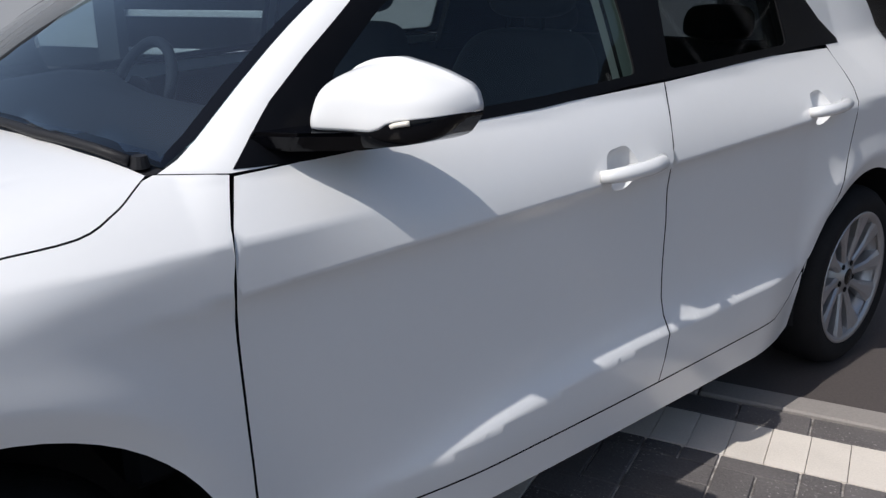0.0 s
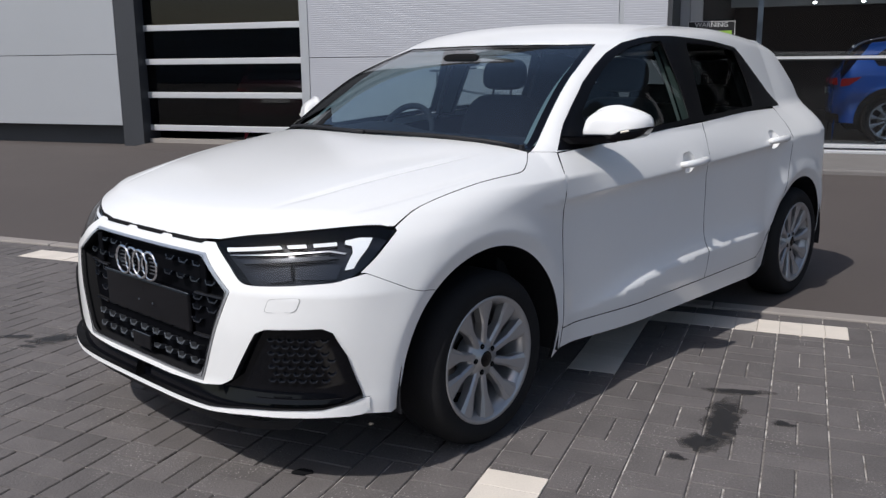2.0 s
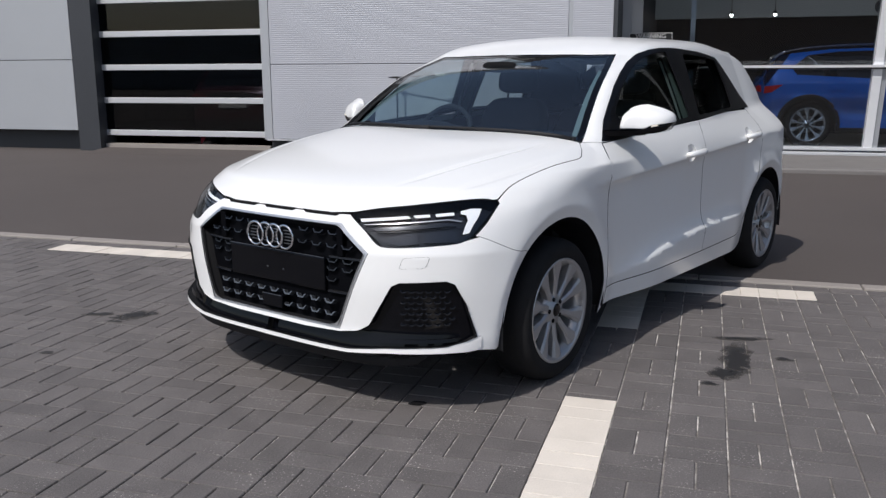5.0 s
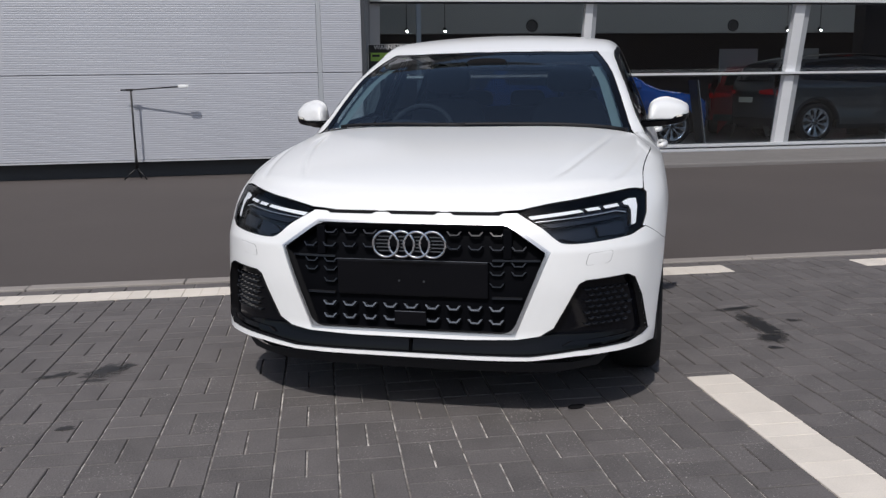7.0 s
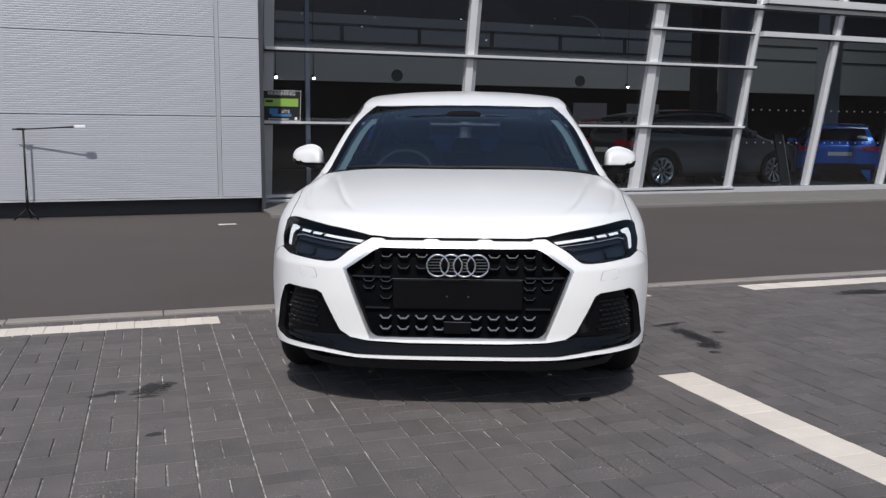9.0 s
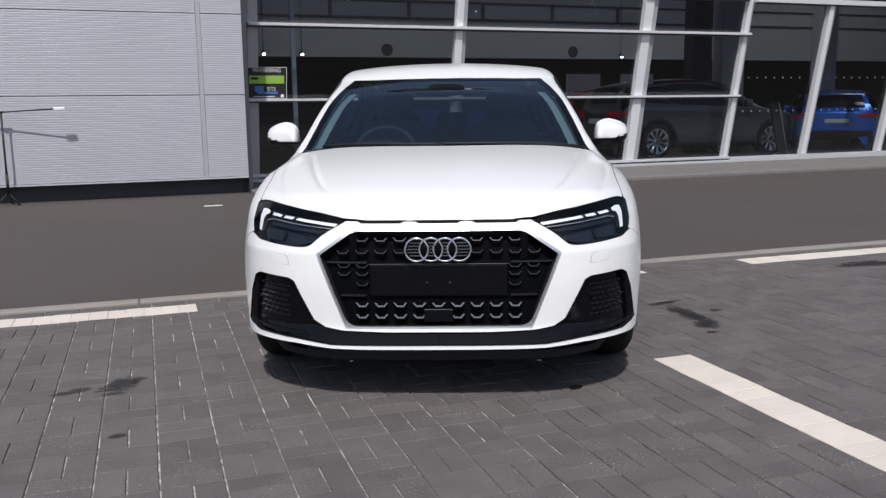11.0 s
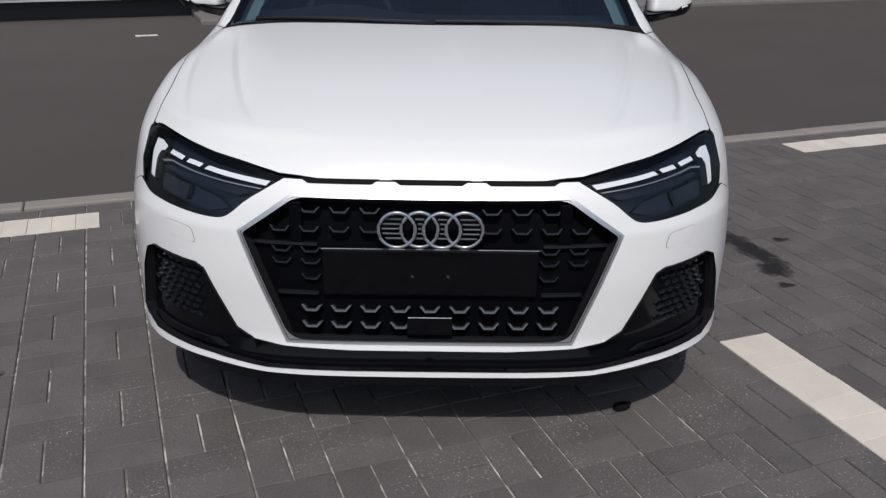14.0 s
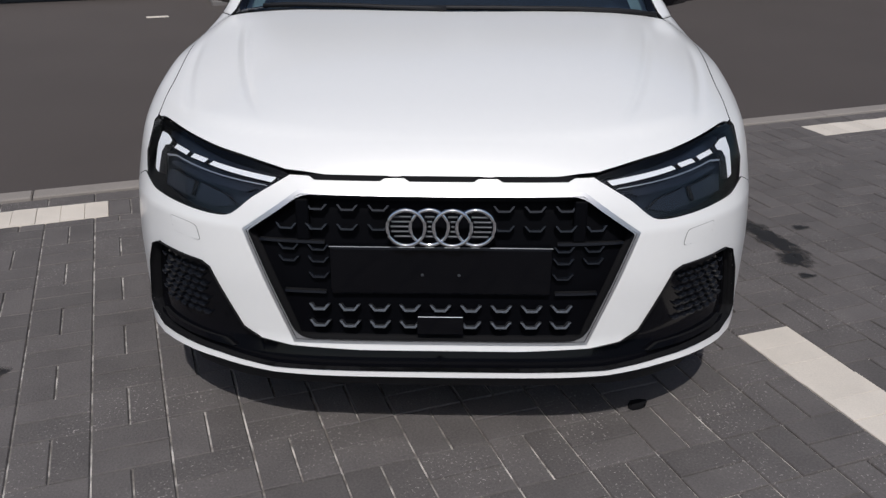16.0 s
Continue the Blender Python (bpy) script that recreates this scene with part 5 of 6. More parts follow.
    lathe(bm, [(0.06, -0.02), (0.138, -0.02), (0.138, -0.035), (0.06, -0.035)], 40)
    part("brake_disc", bm, material("brake_disc_steel", (0.25, 0.24, 0.23), 0.4, 0.8) if "brake_disc_steel" not in bpy.data.materials else bpy.data.materials["brake_disc_steel"], root, smooth=True)
    bm = bmesh.new()
    lathe(bm, [(0.001, -0.05), (rim - 0.02, -0.05)], 40)
    part("wheel_back", bm, GAP, root)


for sx in (1, -1):
    for yc, tr in ((0.807, 0.765), (3.376, 0.760)):
        wl = new("wheel")
        wl.parent = car
        wl.matrix_local = pose(sx * tr, yc, 0.292, 17 if yc < 1 else 40, 0, 0 if sx > 0 else 180)
        wheel_parts(wl)
        # arch liner
        bm = bmesh.new()
        n, rr = 26, (ARCH_F if yc < 1 else ARCH_R) + 0.012
        rows = [[bm.verts.new((sx * x, yc + rr * math.cos(a), 0.286 + rr * math.sin(a))) for a in np.linspace(-0.16, math.pi + 0.16, n)] for x in (0.845, 0.45)]
        for k in range(n - 1):
            bm.faces.new((rows[0][k], rows[0][k + 1], rows[1][k + 1], rows[1][k]))
        bm.faces.new(rows[1])
        part("arch_liner", bm, MATT_BLACK, car)

# door mirrors
MIRROR_TOP = spline([-1.0, -0.92, -0.67, -0.45, -0.22, 0.05, 0.42, 0.69, 0.93, 1.0], [0.052, 0.077, 0.095, 0.102, 0.104, 0.0990, 0.0885, 0.0765, 0.059, 0.036])
MIRROR_SPLIT = spline([-1.0, 0.10, 0.22, 0.36, 0.9, 1.0], [0.0, 0.0, 0.004, 0.014, 0.024, 0.027])
MIRROR_LOW = spline([-1.0, -0.5, 0.0, 0.4, 0.85, 1.0], [-0.004, -0.024, -0.026, -0.022, -0.008, 0.020])


def mirror_shell(sx, low, high, grow):
    """A door mirror's shell between two heights along it: blunt towards the nose, flat behind, its tip drawn in."""
    bm = bmesh.new()
    rings = []
    for s in np.concatenate([[-1, -0.985], np.linspace(-0.95, 0.95, 28), [0.985, 1]]):
        z0, z1 = float(low(s)), float(high(s))
        d = (0.074 - 0.012 * s) * (1 - abs(s) ** 7) ** 0.5 * grow + 0.003
        full = max(float(MIRROR_TOP(s)) - float(MIRROR_LOW(s)), 0.02)
        ring = []
        for k in range(21):
            z = z0 + (z1 - z0) * k / 20
            h = min(max((z - float(MIRROR_LOW(s))) / full, 0), 1)
            bulge = max(1 - abs(2 * h - 0.86) ** 3.2 * (0.62 if h < 0.43 else 0.80), 0.1) ** 0.7
            x = 0.896 + 0.096 * s
            ring.append((sx * (x + 0.10 * (z - 0.04)), 1.488 + 0.034 * s + 0.018 * s * abs(s) - d * bulge + 0.03 * h, 0.994 + z))
        back = [(p[0], 1.488 + 0.034 * s + 0.018 * s * abs(s) + 0.034, p[2]) for p in (ring[-1], ring[0])]
        rings.append([bm.verts.new(p) for p in ring + back])
    for A, B in zip(rings, rings[1:]):
        for k in range(len(A)):
            q = (A[k], A[(k + 1) % len(A)], B[(k + 1) % len(A)], B[k])
            bm.faces.new(q[::sx])
    bm.faces.new(rings[0][::-sx])
    bm.faces.new(rings[-1][::sx])
    bmesh.ops.recalc_face_normals(bm, faces=bm.faces[:])
    return bm


for sx in (1, -1):
    mir = part("door_mirror", mirror_shell(sx, MIRROR_SPLIT, MIRROR_TOP, 1.0), PAINT, car, "white door mirror with black foot", smooth=True)
    part("mirror_base", mirror_shell(sx, MIRROR_LOW, lambda s: MIRROR_SPLIT(s) - 0.001, 0.985), GLOSS_BLACK, mir, smooth=True)
    bm = bmesh.new()
    arm = [(0.765, 1.30), (0.83, 1.345), (0.90, 1.43), (0.91, 1.50), (0.82, 1.52), (0.765, 1.49)]
    a = [bm.verts.new((sx * x, y, 0.992)) for x, y in arm]
    b = [bm.verts.new((sx * (x - 0.02), y, 0.962)) for x, y in arm]
    bm.faces.new(a[::sx])
    bm.faces.new(b[::-sx])
    for k in range(6):
        q = (a[k], b[k], b[(k + 1) % 6], a[(k + 1) % 6])
        bm.faces.new(q[::sx])
    bmesh.ops.bevel(bm, geom=bm.edges[:], offset=0.006, segments=2, affect="EDGES")
    part("mirror_arm", bm, GLOSS_BLACK, mir)
    bm = bmesh.new()
    line = []
    for s in np.linspace(0.34, 0.60, 6):
        line.append((sx * (0.898 + 0.096 * s), 1.488 + 0.034 * s + 0.018 * s * abs(s) - (0.074 - 0.012 * s) * 0.84, 0.994 + float(MIRROR_SPLIT(s)) - 0.004))
    tube(bm, line, 0.004, 8)
    part("indicator", bm, AMBER, mir, "clear indicator strip", smooth=True)

# wipers and scuttle
sc = densify([(0.0, 1.037), (0.2, 1.044), (0.4, 1.066), (0.60, 1.108), (0.728, 1.152), (0.728, 1.184), (0.60, 1.146), (0.40, 1.098), (0.20, 1.069), (0, 1.060)], 0.04)
cut("scuttle", HATCH, onto(HATCH, sc, "top"), [], (0, 0, 1), MATT_BLACK, car, 0.04, proud=-0.006, flange=0.0, mirror="both", keep_rim=False)
for pts in ([(0.70, 1.155), (0.50, 1.095), (0.28, 1.068), (-0.10, 1.060)], [(0.0, 1.05), (-0.2, 1.066), (-0.42, 1.105), (-0.62, 1.165)]):
    p = onto(HATCH, densify(pts, 0.06, False), "top") + np.array((0, -0.012, 0.008))
    bm = bmesh.new()
    tube(bm, [tuple(v) for v in p], 0.0085, 6)
    part("wiper", bm, MATT_BLACK, car, smooth=True)
bm = bmesh.new()
bmesh.ops.create_cone(bm, segments=14, radius1=0.016, radius2=0.012, depth=0.018, cap_ends=True, matrix=Matrix.Translation((0.700, 1.158, 0.958)))
part("wiper_pivot", bm, MATT_BLACK, car)

# roof aerial and spoiler
bm = bmesh.new()
tube(bm, [(0, 3.30, 1.375), (0, 3.38, 1.41), (0, 3.44, 1.415)], [0.022, 0.012, 0.003], 10)
part("aerial", bm, GLOSS_BLACK, car, smooth=True)
bm = bmesh.new()
prof = []
for x in np.linspace(-0.55, 0.55, 25):
    b = 1 - (abs(x) / 0.55) ** 2.6
    y0 = 3.32 + 0.22 * b
    top0 = float(onto(HATCH, [(x, y0)], "top")[0][2])
    tip_y = 3.475 + 0.235 * b
    flush = float(onto(HATCH, [(x, tip_y)], "top")[0][2]) - 0.004
    tip = (x, tip_y, flush + (1.304 + 0.030 * b - flush) * min(1.0, 3 * b) if b < 0.34 else 1.304 + 0.030 * b)
    prof.append([bm.verts.new(p) for p in ((x, y0, top0 + 0.001), (x, (y0 + tip[1]) / 2, (top0 + tip[2]) / 2 + 0.012), tip, (x, tip[1] - 0.004, tip[2] - 0.004 - 0.012 * b), (x, tip[1] - 0.09, tip[2] - 0.02 - 0.015 * b), (x, y0, top0 - 0.05))])
for A, B in zip(prof, prof[1:]):
    for k in range(5):
        bm.faces.new((A[k], B[k], B[k + 1], A[k + 1]))
bm.faces.new(prof[0])
bm.faces.new(prof[-1][::-1])
bmesh.ops.recalc_face_normals(bm, faces=bm.faces[:])
part("roof_spoiler", bm, PAINT, car, smooth=True)

# under-body, inside of the shell
for nm, b in (("underbody", (-0.81, 0.81, 1.24, 2.96, 0.215, 0.30)), ("engine_tray", (-0.43, 0.43, 0.14, 1.2, 0.19, 0.60)), ("bumper_beam", (-0.60, 0.60, 0.20, 0.40, 0.20, 0.30)),
              ("boot_well", (-0.44, 0.44, 3.0, 3.8, 0.22, 0.70)), ("rear_panel", (-0.68, 0.68, 3.76, 3.86, 0.40, 0.96)), ("bulkhead", (-0.66, 0.66, 1.10, 1.20, 0.40, 0.90))):
    part(nm, bevelled(*b, 0.02, 1), CABIN, car)

# ---- cabin of the white car ----
for m in (None, "x"):
    cut("door_trim", HATCH, S([(1.25, 0.35), (3.2, 0.35), (3.4, 0.95), (3.2, 1.02), (2.25, 0.98), (1.30, 0.92)]), [], (1, 0, 0), CABIN, car, 0.08, proud=-0.06, flange=0.0, mirror=m)
    cut("pillar_trim", HATCH, S([(2.250, 1.0), (2.365, 1.0), (2.385, 1.34), (2.245, 1.34)]), [], (1, 0, 0.3), PILLAR_TRIM, car, 0.05, proud=-0.045, flange=0.03, mirror=m)
    cut("seat_belt", HATCH, S([(2.225, 1.0), (2.262, 1.0), (2.25, 1.32), (2.215, 1.32)]), [], (1, 0, 0.3), material("belt_web", (0.30, 0.31, 0.30), 0.8) if "belt_web" not in bpy.data.materials else bpy.data.materials["belt_web"], car, 0.05, proud=-0.055, flange=0.0, mirror=m)
    strip = [(x - 0.002, y) for x, y in screen_side[1:-1]] + [(x - 0.066, y - 0.012) for x, y in screen_side[1:-1][::-1]]
    cut("screen_pillar_trim", HATCH, onto(HATCH, densify(strip, 0.04), "top"), [], (0.3, -0.4, 0.8), PILLAR_TRIM, car, 0.04, proud=-0.04, flange=0.0, mirror=m)
hl = [(0, 1.80), (0.52, 1.89), (0.50, 3.5), (0, 3.55)]
cut("headliner", HATCH, onto(HATCH, densify(hl, 0.08), "top"), [], (0, 0, 1), HEADLINER, car, 0.08, proud=-0.035, flange=0.0, mirror="both", keep_rim=False)
# dashboard
bm = bmesh.new()
prof = [(1.10, 0.80), (1.12, 0.925), (1.25, 0.950), (1.42, 0.965), (1.52, 0.955), (1.56, 0.90), (1.54, 0.72), (1.40, 0.60)]
rows = []
for x in np.linspace(-0.70, 0.70, 15):
    lift = 0.035 * math.exp(-((x + 0.36) / 0.17) ** 2)
    rows.append([bm.verts.new((x, y + 0.06 * (x / 0.7) ** 2, z + (lift if z > 0.93 else 0))) for y, z in prof])
for A, B in zip(rows, rows[1:]):
    for k in range(len(prof) - 1):
        bm.faces.new((A[k], B[k], B[k + 1], A[k + 1]))
part("dashboard", bm, CABIN, car, smooth=True)
# steering wheel on the right-hand side
bm = bmesh.new()
C0, tilt = Vector((-0.345, 1.60, 0.905)), radians(24)
ring = [C0 + Vector((0.172 * math.cos(a), 0.168 * math.sin(a) * math.sin(tilt), 0.168 * math.sin(a) * math.cos(tilt))) for a in np.linspace(0, math.tau, 36, endpoint=False)]
tube(bm, ring, 0.015, 10, True)
for a in (-0.15, math.pi + 0.15, -math.pi / 2):
    e = C0 + Vector((0.165 * math.cos(a), 0.165 * math.sin(a) * math.sin(tilt), 0.165 * math.sin(a) * math.cos(tilt)))
    tube(bm, [C0, e], [0.03, 0.014], 8)
part("steering_wheel", bm, CABIN, car, smooth=True)
bm = bmesh.new()
lathe(bm, [(0.001, 0.03), (0.06, 0.025), (0.07, 0.0)], 20, Matrix.Translation(C0) @ pose(0, 0, 0, 0, 0, 90))
part("steering_hub", bm, CABIN, car, smooth=True)


def cushion(x, y0, y1, z0, z1, w, lean=0.0, e=0.45):
    """A padded block: a squared-off ball, leaning back."""
    bm = bmesh.new()
    bmesh.ops.create_uvsphere(bm, u_segments=28, v_segments=18, radius=1)
    for v in bm.verts:
        c = [math.copysign(abs(k) ** e, k) for k in v.co]
        z = (z0 + z1) / 2 + c[2] * (z1 - z0) / 2
        v.co = (x + c[0] * w / 2 * (1 - 0.10 * max(0, c[2])), (y0 + y1) / 2 + c[1] * (y1 - y0) / 2 + lean * (z - z0), z)
    return bm


def front_seat(x):
    s = part("front_seat", cushion(x, 1.72, 2.24, 0.40, 0.60, 0.50), CLOTH, car, smooth=True)
    part("seat_back", cushion(x, 2.12, 2.27, 0.52, 1.09, 0.48, 0.30), CLOTH, s, smooth=True)
    part("headrest", cushion(x, 2.31, 2.41, 1.115, 1.275, 0.265, 0.1, 0.55), CLOTH, s, smooth=True)
    for d in (-0.06, 0.06):
        bm = bmesh.new()
        tube(bm, [(x + d, 2.33, 1.05), (x + d, 2.36, 1.16)], 0.006, 8)
        part("headrest_rod", bm, CABIN, s)


front_seat(0.36)
front_seat(-0.36)
rs = part("rear_seat", cushion(0, 2.72, 3.16, 0.42, 0.62, 1.24, e=0.3), CLOTH, car, smooth=True)
part("seat_back", cushion(0, 3.08, 3.22, 0.55, 1.02, 1.22, 0.28, 0.3), CLOTH, rs, smooth=True)
for x in (-0.36, 0.0, 0.36):
    part("headrest", cushion(x, 3.22, 3.30, 1.02, 1.13, 0.24, 0.1, 0.5), CLOTH, rs, smooth=True)
# inside mirror
part("rear_view_mirror", cushion(0.0, 1.60, 1.64, 1.240, 1.295, 0.21, 0.1, 0.5), GAP, car, smooth=True)
# parcel shelf and hatch inner frame
bm = bmesh.new()
block(bm, -0.60, 0.60, 3.32, 3.80, 0.965, 0.985)
part("parcel_shelf", bm, CABIN, car)
for m in (None, "x"):
    cut("rear_pillar_trim", HATCH, S([(3.00, 0.99), (3.66, 0.99), (3.60, 1.13), (3.46, 1.26), (3.20, 1.325), (3.00, 1.335)]), [], (1, 0, 0.3), CABIN, car, 0.06, proud=-0.03, flange=0.03, mirror=m)
bm = bmesh.new()
bm.faces.new([bm.verts.new(p) for p in ((-0.58, 3.875, 0.97), (0.58, 3.875, 0.97), (0.50, 3.565, 1.29), (-0.50, 3.565, 1.29))])
rwin = part("rear_window", bm, REAR_GLASS, car)

# ---- block paving ----
def paver_data(w, h, gx=0.0028, gyy=0.0023, worn=0.003):
    """Vertices and faces of one block, w by h, with worn edges and its top at z = 0."""
    v, f = [], []
    a, b = w / 2 - gx, h / 2 - gyy
    for dx, z in ((0, -0.03), (0, -worn), (worn, 0.0)):
        dy = dx * 0.5                               # the cross joints are tighter and less worn
        v += [(-a + dx, -b + dy, z), (a - dx, -b + dy, z), (a - dx, b - dy, z), (-a + dx, b - dy, z)]
    for r in (0, 4):
        f += [(r + k, r + (k + 1) % 4, r + 4 + (k + 1) % 4, r + 4 + k) for k in range(4)]
    return v, f + [(8, 9, 10, 11)]


rng = random.Random(7)
X0, Y0, CELL = 0.149, -0.027, 0.2
bricks = []                                     # middle x, middle y, width, height, white
white = [(1.149, 1.349, -1.82, 0.230), (1.149, 1.349, 1.222, 2.040)]
for i in range(-46, 54):
    for j in range(-30, 11):
        x0, y0 = X0 + CELL * i, Y0 + CELL * j
        cells = [(x0, x0 + 0.1, y0, y0 + 0.2), (x0 + 0.1, x0 + 0.2, y0, y0 + 0.2)] if (i + j) % 2 else [(x0, x0 + 0.2, y0, y0 + 0.1), (x0, x0 + 0.2, y0 + 0.1, y0 + 0.2)]
        for a, b, c, d in cells:
            d = min(d, 2.040)
            if i == 5:
                for _, _, lo, hi in white:
                    if c >= lo - 0.001 and d <= hi + 0.001:
                        d = c
                    elif c < hi < d:
                        c = hi
                    elif c < lo < d:
                        d = lo
            if d - c > 0.015:
                bricks.append((a, b, c, d, False))
for x0, x1, lo, hi in white:
    n = round((hi - lo) / 0.1)
    for k in range(n):
        bricks.append((x0, x1, lo + (hi - lo) * k / n, lo + (hi - lo) * (k + 1) / n, True))
runs = ((-9.05, -2.894, False), (-2.894, -0.794, True), (-0.794, 0.257, False), (0.257, 2.257, True), (2.257, 3.149, False), (3.149, 5.149, True), (5.149, 10.95, False))
for x0, x1, light in runs:
    n = round((x1 - x0) / 0.1)
    for k in range(n):
        bricks.append((x0 + (x1 - x0) * k / n, x0 + (x1 - x0) * (k + 1) / n, 2.042, 2.246, light))
for k in range(-46, 54):
    bricks.append((X0 + 0.2 * k, X0 + 0.2 * k + 0.2, 2.250, 2.362, False))

sizes, far_v, far_f = {}, [], []
far_wv, far_wf = [], []
for a, b, c, d, light in bricks:
    w, h = round(b - a, 3), round(d - c, 3)
    cx, cy = (a + b) / 2, (c + d) / 2
    tilt = (rng.uniform(-0.006, 0.006), rng.uniform(-0.006, 0.006), rng.uniform(-0.008, 0.008))
    lift = rng.uniform(-0.0015, 0.0012)
    if -1.6 < cx < 1.8 and -1.35 < cy < 0.25:
        key = (w, h, light)
        if key not in sizes:
            me = bpy.data.meshes.new("brick")
            me.from_pydata(*((lambda vf: (vf[0], [], vf[1]))(paver_data(w, h, 0.0008, 0.0008, 0.0012) if light else paver_data(w, h))))
            me.materials.append(PAVER_WHITE if light else PAVER)
            sizes[key] = me
        o = new("brick", sizes[key])
        o.parent = paving
        o.location = (cx, cy, lift)
        o.rotation_euler = tilt
    else:
        V, Fc = (far_wv, far_wf) if light else (far_v, far_f)
        v, f = paver_data(w, h, 0.0008, 0.0008, 0.0012) if light else paver_data(w, h)
        base = len(V)
        V += [(cx + x, cy + y, z + lift + x * tilt[1] + y * tilt[0]) for x, y, z in v]
        Fc += [tuple(base + k for k in q) for q in f]
for nm, V, Fc, mt, lab in (("paving_blocks", far_v, far_f, PAVER, "charcoal paving blocks"), ("line_blocks", far_wv, far_wf, PAVER_WHITE, "white paving blocks that mark the bays")):
    me = bpy.data.meshes.new(nm)
    me.from_pydata(V, [], Fc)
    me.materials.append(mt)
    o = new(nm, me)
    o.parent = paving
    tagged(o, lab, kind="stuff")

# ---- things in the yard ----
def blot(name, x, y, rx, ry, rot, seed, holes=0):
    """A dark stain soaked into the paving: a ragged thin patch."""
    r = random.Random(seed)
    bm = bmesh.new()
    n = 46
    ph = [r.uniform(0, math.tau) for _ in range(5)]
    vs = []
    for i in range(n):
        a = math.tau * i / n
        k = 1 + 0.25 * math.sin(2 * a + ph[0]) + 0.16 * math.sin(3 * a + ph[1]) + 0.10 * math.sin(7 * a + ph[2]) + r.uniform(-0.09, 0.09)
        px, py = 1.15 * rx * k * math.cos(a), 1.15 * ry * k * math.sin(a)
        vs.append((px * math.cos(rot) - py * math.sin(rot), px * math.sin(rot) + py * math.cos(rot)))
    c = bm.verts.new((0, 0, 0.0028))
    ring = [bm.verts.new((px, py, 0.0028)) for px, py in vs]
    mid = [bm.verts.new((px * 0.6, py * 0.6, 0.0030)) for px, py in vs]
    for i in range(n):
        bm.faces.new((c, mid[i], mid[(i + 1) % n]))
        bm.faces.new((mid[i], ring[i], ring[(i + 1) % n], mid[(i + 1) % n]))
    o = part(name, bm, OIL)
    o.matrix_world = pose(x, y, 0)
    o.visible_shadow = False
    return o


stain_root = tagged(new("oil_stain"), "dark oil stains soaked into the block paving", "stain", kind="structure")
for a in ((-1.36, 0.735, 0.075, 0.038, 0.3, 1), (-1.165, 0.765, 0.09, 0.075, 0.5, 2), (-1.10, 0.80, 0.05, 0.03, 1.0, 3), (-1.24, 0.70, 0.035, 0.02, 0.0, 4), (-1.20, 0.64, 0.045, 0.018, 0.2, 12),
          (-1.185, 0.125, 0.035, 0.022, 0.2, 5), (1.83, 0.84, 0.075, 0.19, -0.05, 6), (1.86, 1.13, 0.12, 0.035, 0.3, 7), (1.77, 0.62, 0.06, 0.09, 0.1, 8), (2.03, 0.86, 0.04, 0.03, 0, 9), (1.70, 0.47, 0.04, 0.025, 0, 10), (3.95, 1.60, 0.30, 0.09, -0.1, 11)):
    blot("stain", *a).parent = stain_root

# small white mark on the asphalt and a piece of dark litter under the nose
bm = bmesh.new()
block(bm, -0.155, 0.065, 7.76, 7.85, 0.0, 0.004)
tagged(part("road_mark", bm, PAVER_WHITE), "small white painted mark on the asphalt", "road mark", kind="structure")
bm = bmesh.new()
bmesh.ops.create_icosphere(bm, subdivisions=2, radius=1)
lr = random.Random(3)
for v in bm.verts:
    k = 1 + lr.uniform(-0.35, 0.35)
    v.co = (v.co.x * 0.03 * k, v.co.y * 0.022 * k, max(0, v.co.z) * 0.003 * k + 0.001)
leaf = part("litter", bm, GAP)
leaf.matrix_world = pose(0.62, -0.03, 0, 0, 0, 20)
tagged(leaf, "small crumpled dark scrap on the block paving", "litter")

# camera stand before the cladding
stand = tagged(new("boom_stand"), "thin black boom stand with a white box on its arm", "stand")
SY = WY - 0.165
bm = bmesh.new()
tube(bm, [(-2.43, SY, 0.20), (-2.43, SY, 1.165)], 0.013, 10)
part("pole", bm, BLACK_METAL, stand, smooth=True)
bm = bmesh.new()
tube(bm, [(-2.43, SY, 0.40), (-2.43, SY, 0.14)], [0.017, 0.020], 10)
part("collar", bm, BLACK_METAL, stand, smooth=True)
for a in (200, 320, 80):
    bm = bmesh.new()
    tube(bm, [(-2.43, SY, 0.16), (-2.43 + 0.17 * math.cos(radians(a)), SY + 0.12 * math.sin(radians(a)), 0.010)], 0.009, 8)
    part("leg", bm, BLACK_METAL, stand, smooth=True)
bm = bmesh.new()
tube(bm, [(-2.56, SY + 0.02, 1.170), (-2.43, SY, 1.172), (-1.80, SY - 0.10, 1.205)], 0.009, 8)
part("arm", bm, BLACK_METAL, stand, smooth=True)
part("arm_clamp", bevelled(-2.50, -2.40, SY - 0.018, SY + 0.018, 1.157, 1.187, 0.006, 2), BLACK_METAL, stand)
part("box", bevelled(-1.82, -1.69, SY - 0.128, SY - 0.08, 1.188, 1.228, 0.008, 2), WHITE_PLASTIC, stand, "white plastic box")

# warning sign on the glass
SG = pose(0.768, gy(1.34) - 0.045, 1.325, 0, 0, 0) @ Matrix.Rotation(math.atan(RAKE), 4, "X")
sign = part("warning_sign", bevelled(0, 0.60, 0.0, 0.006, 0, 0.47, 0.002), SIGN_BLACK)
sign.matrix_world = SG
tagged(sign, "black site warning sign with a green band on the glass", "sign")


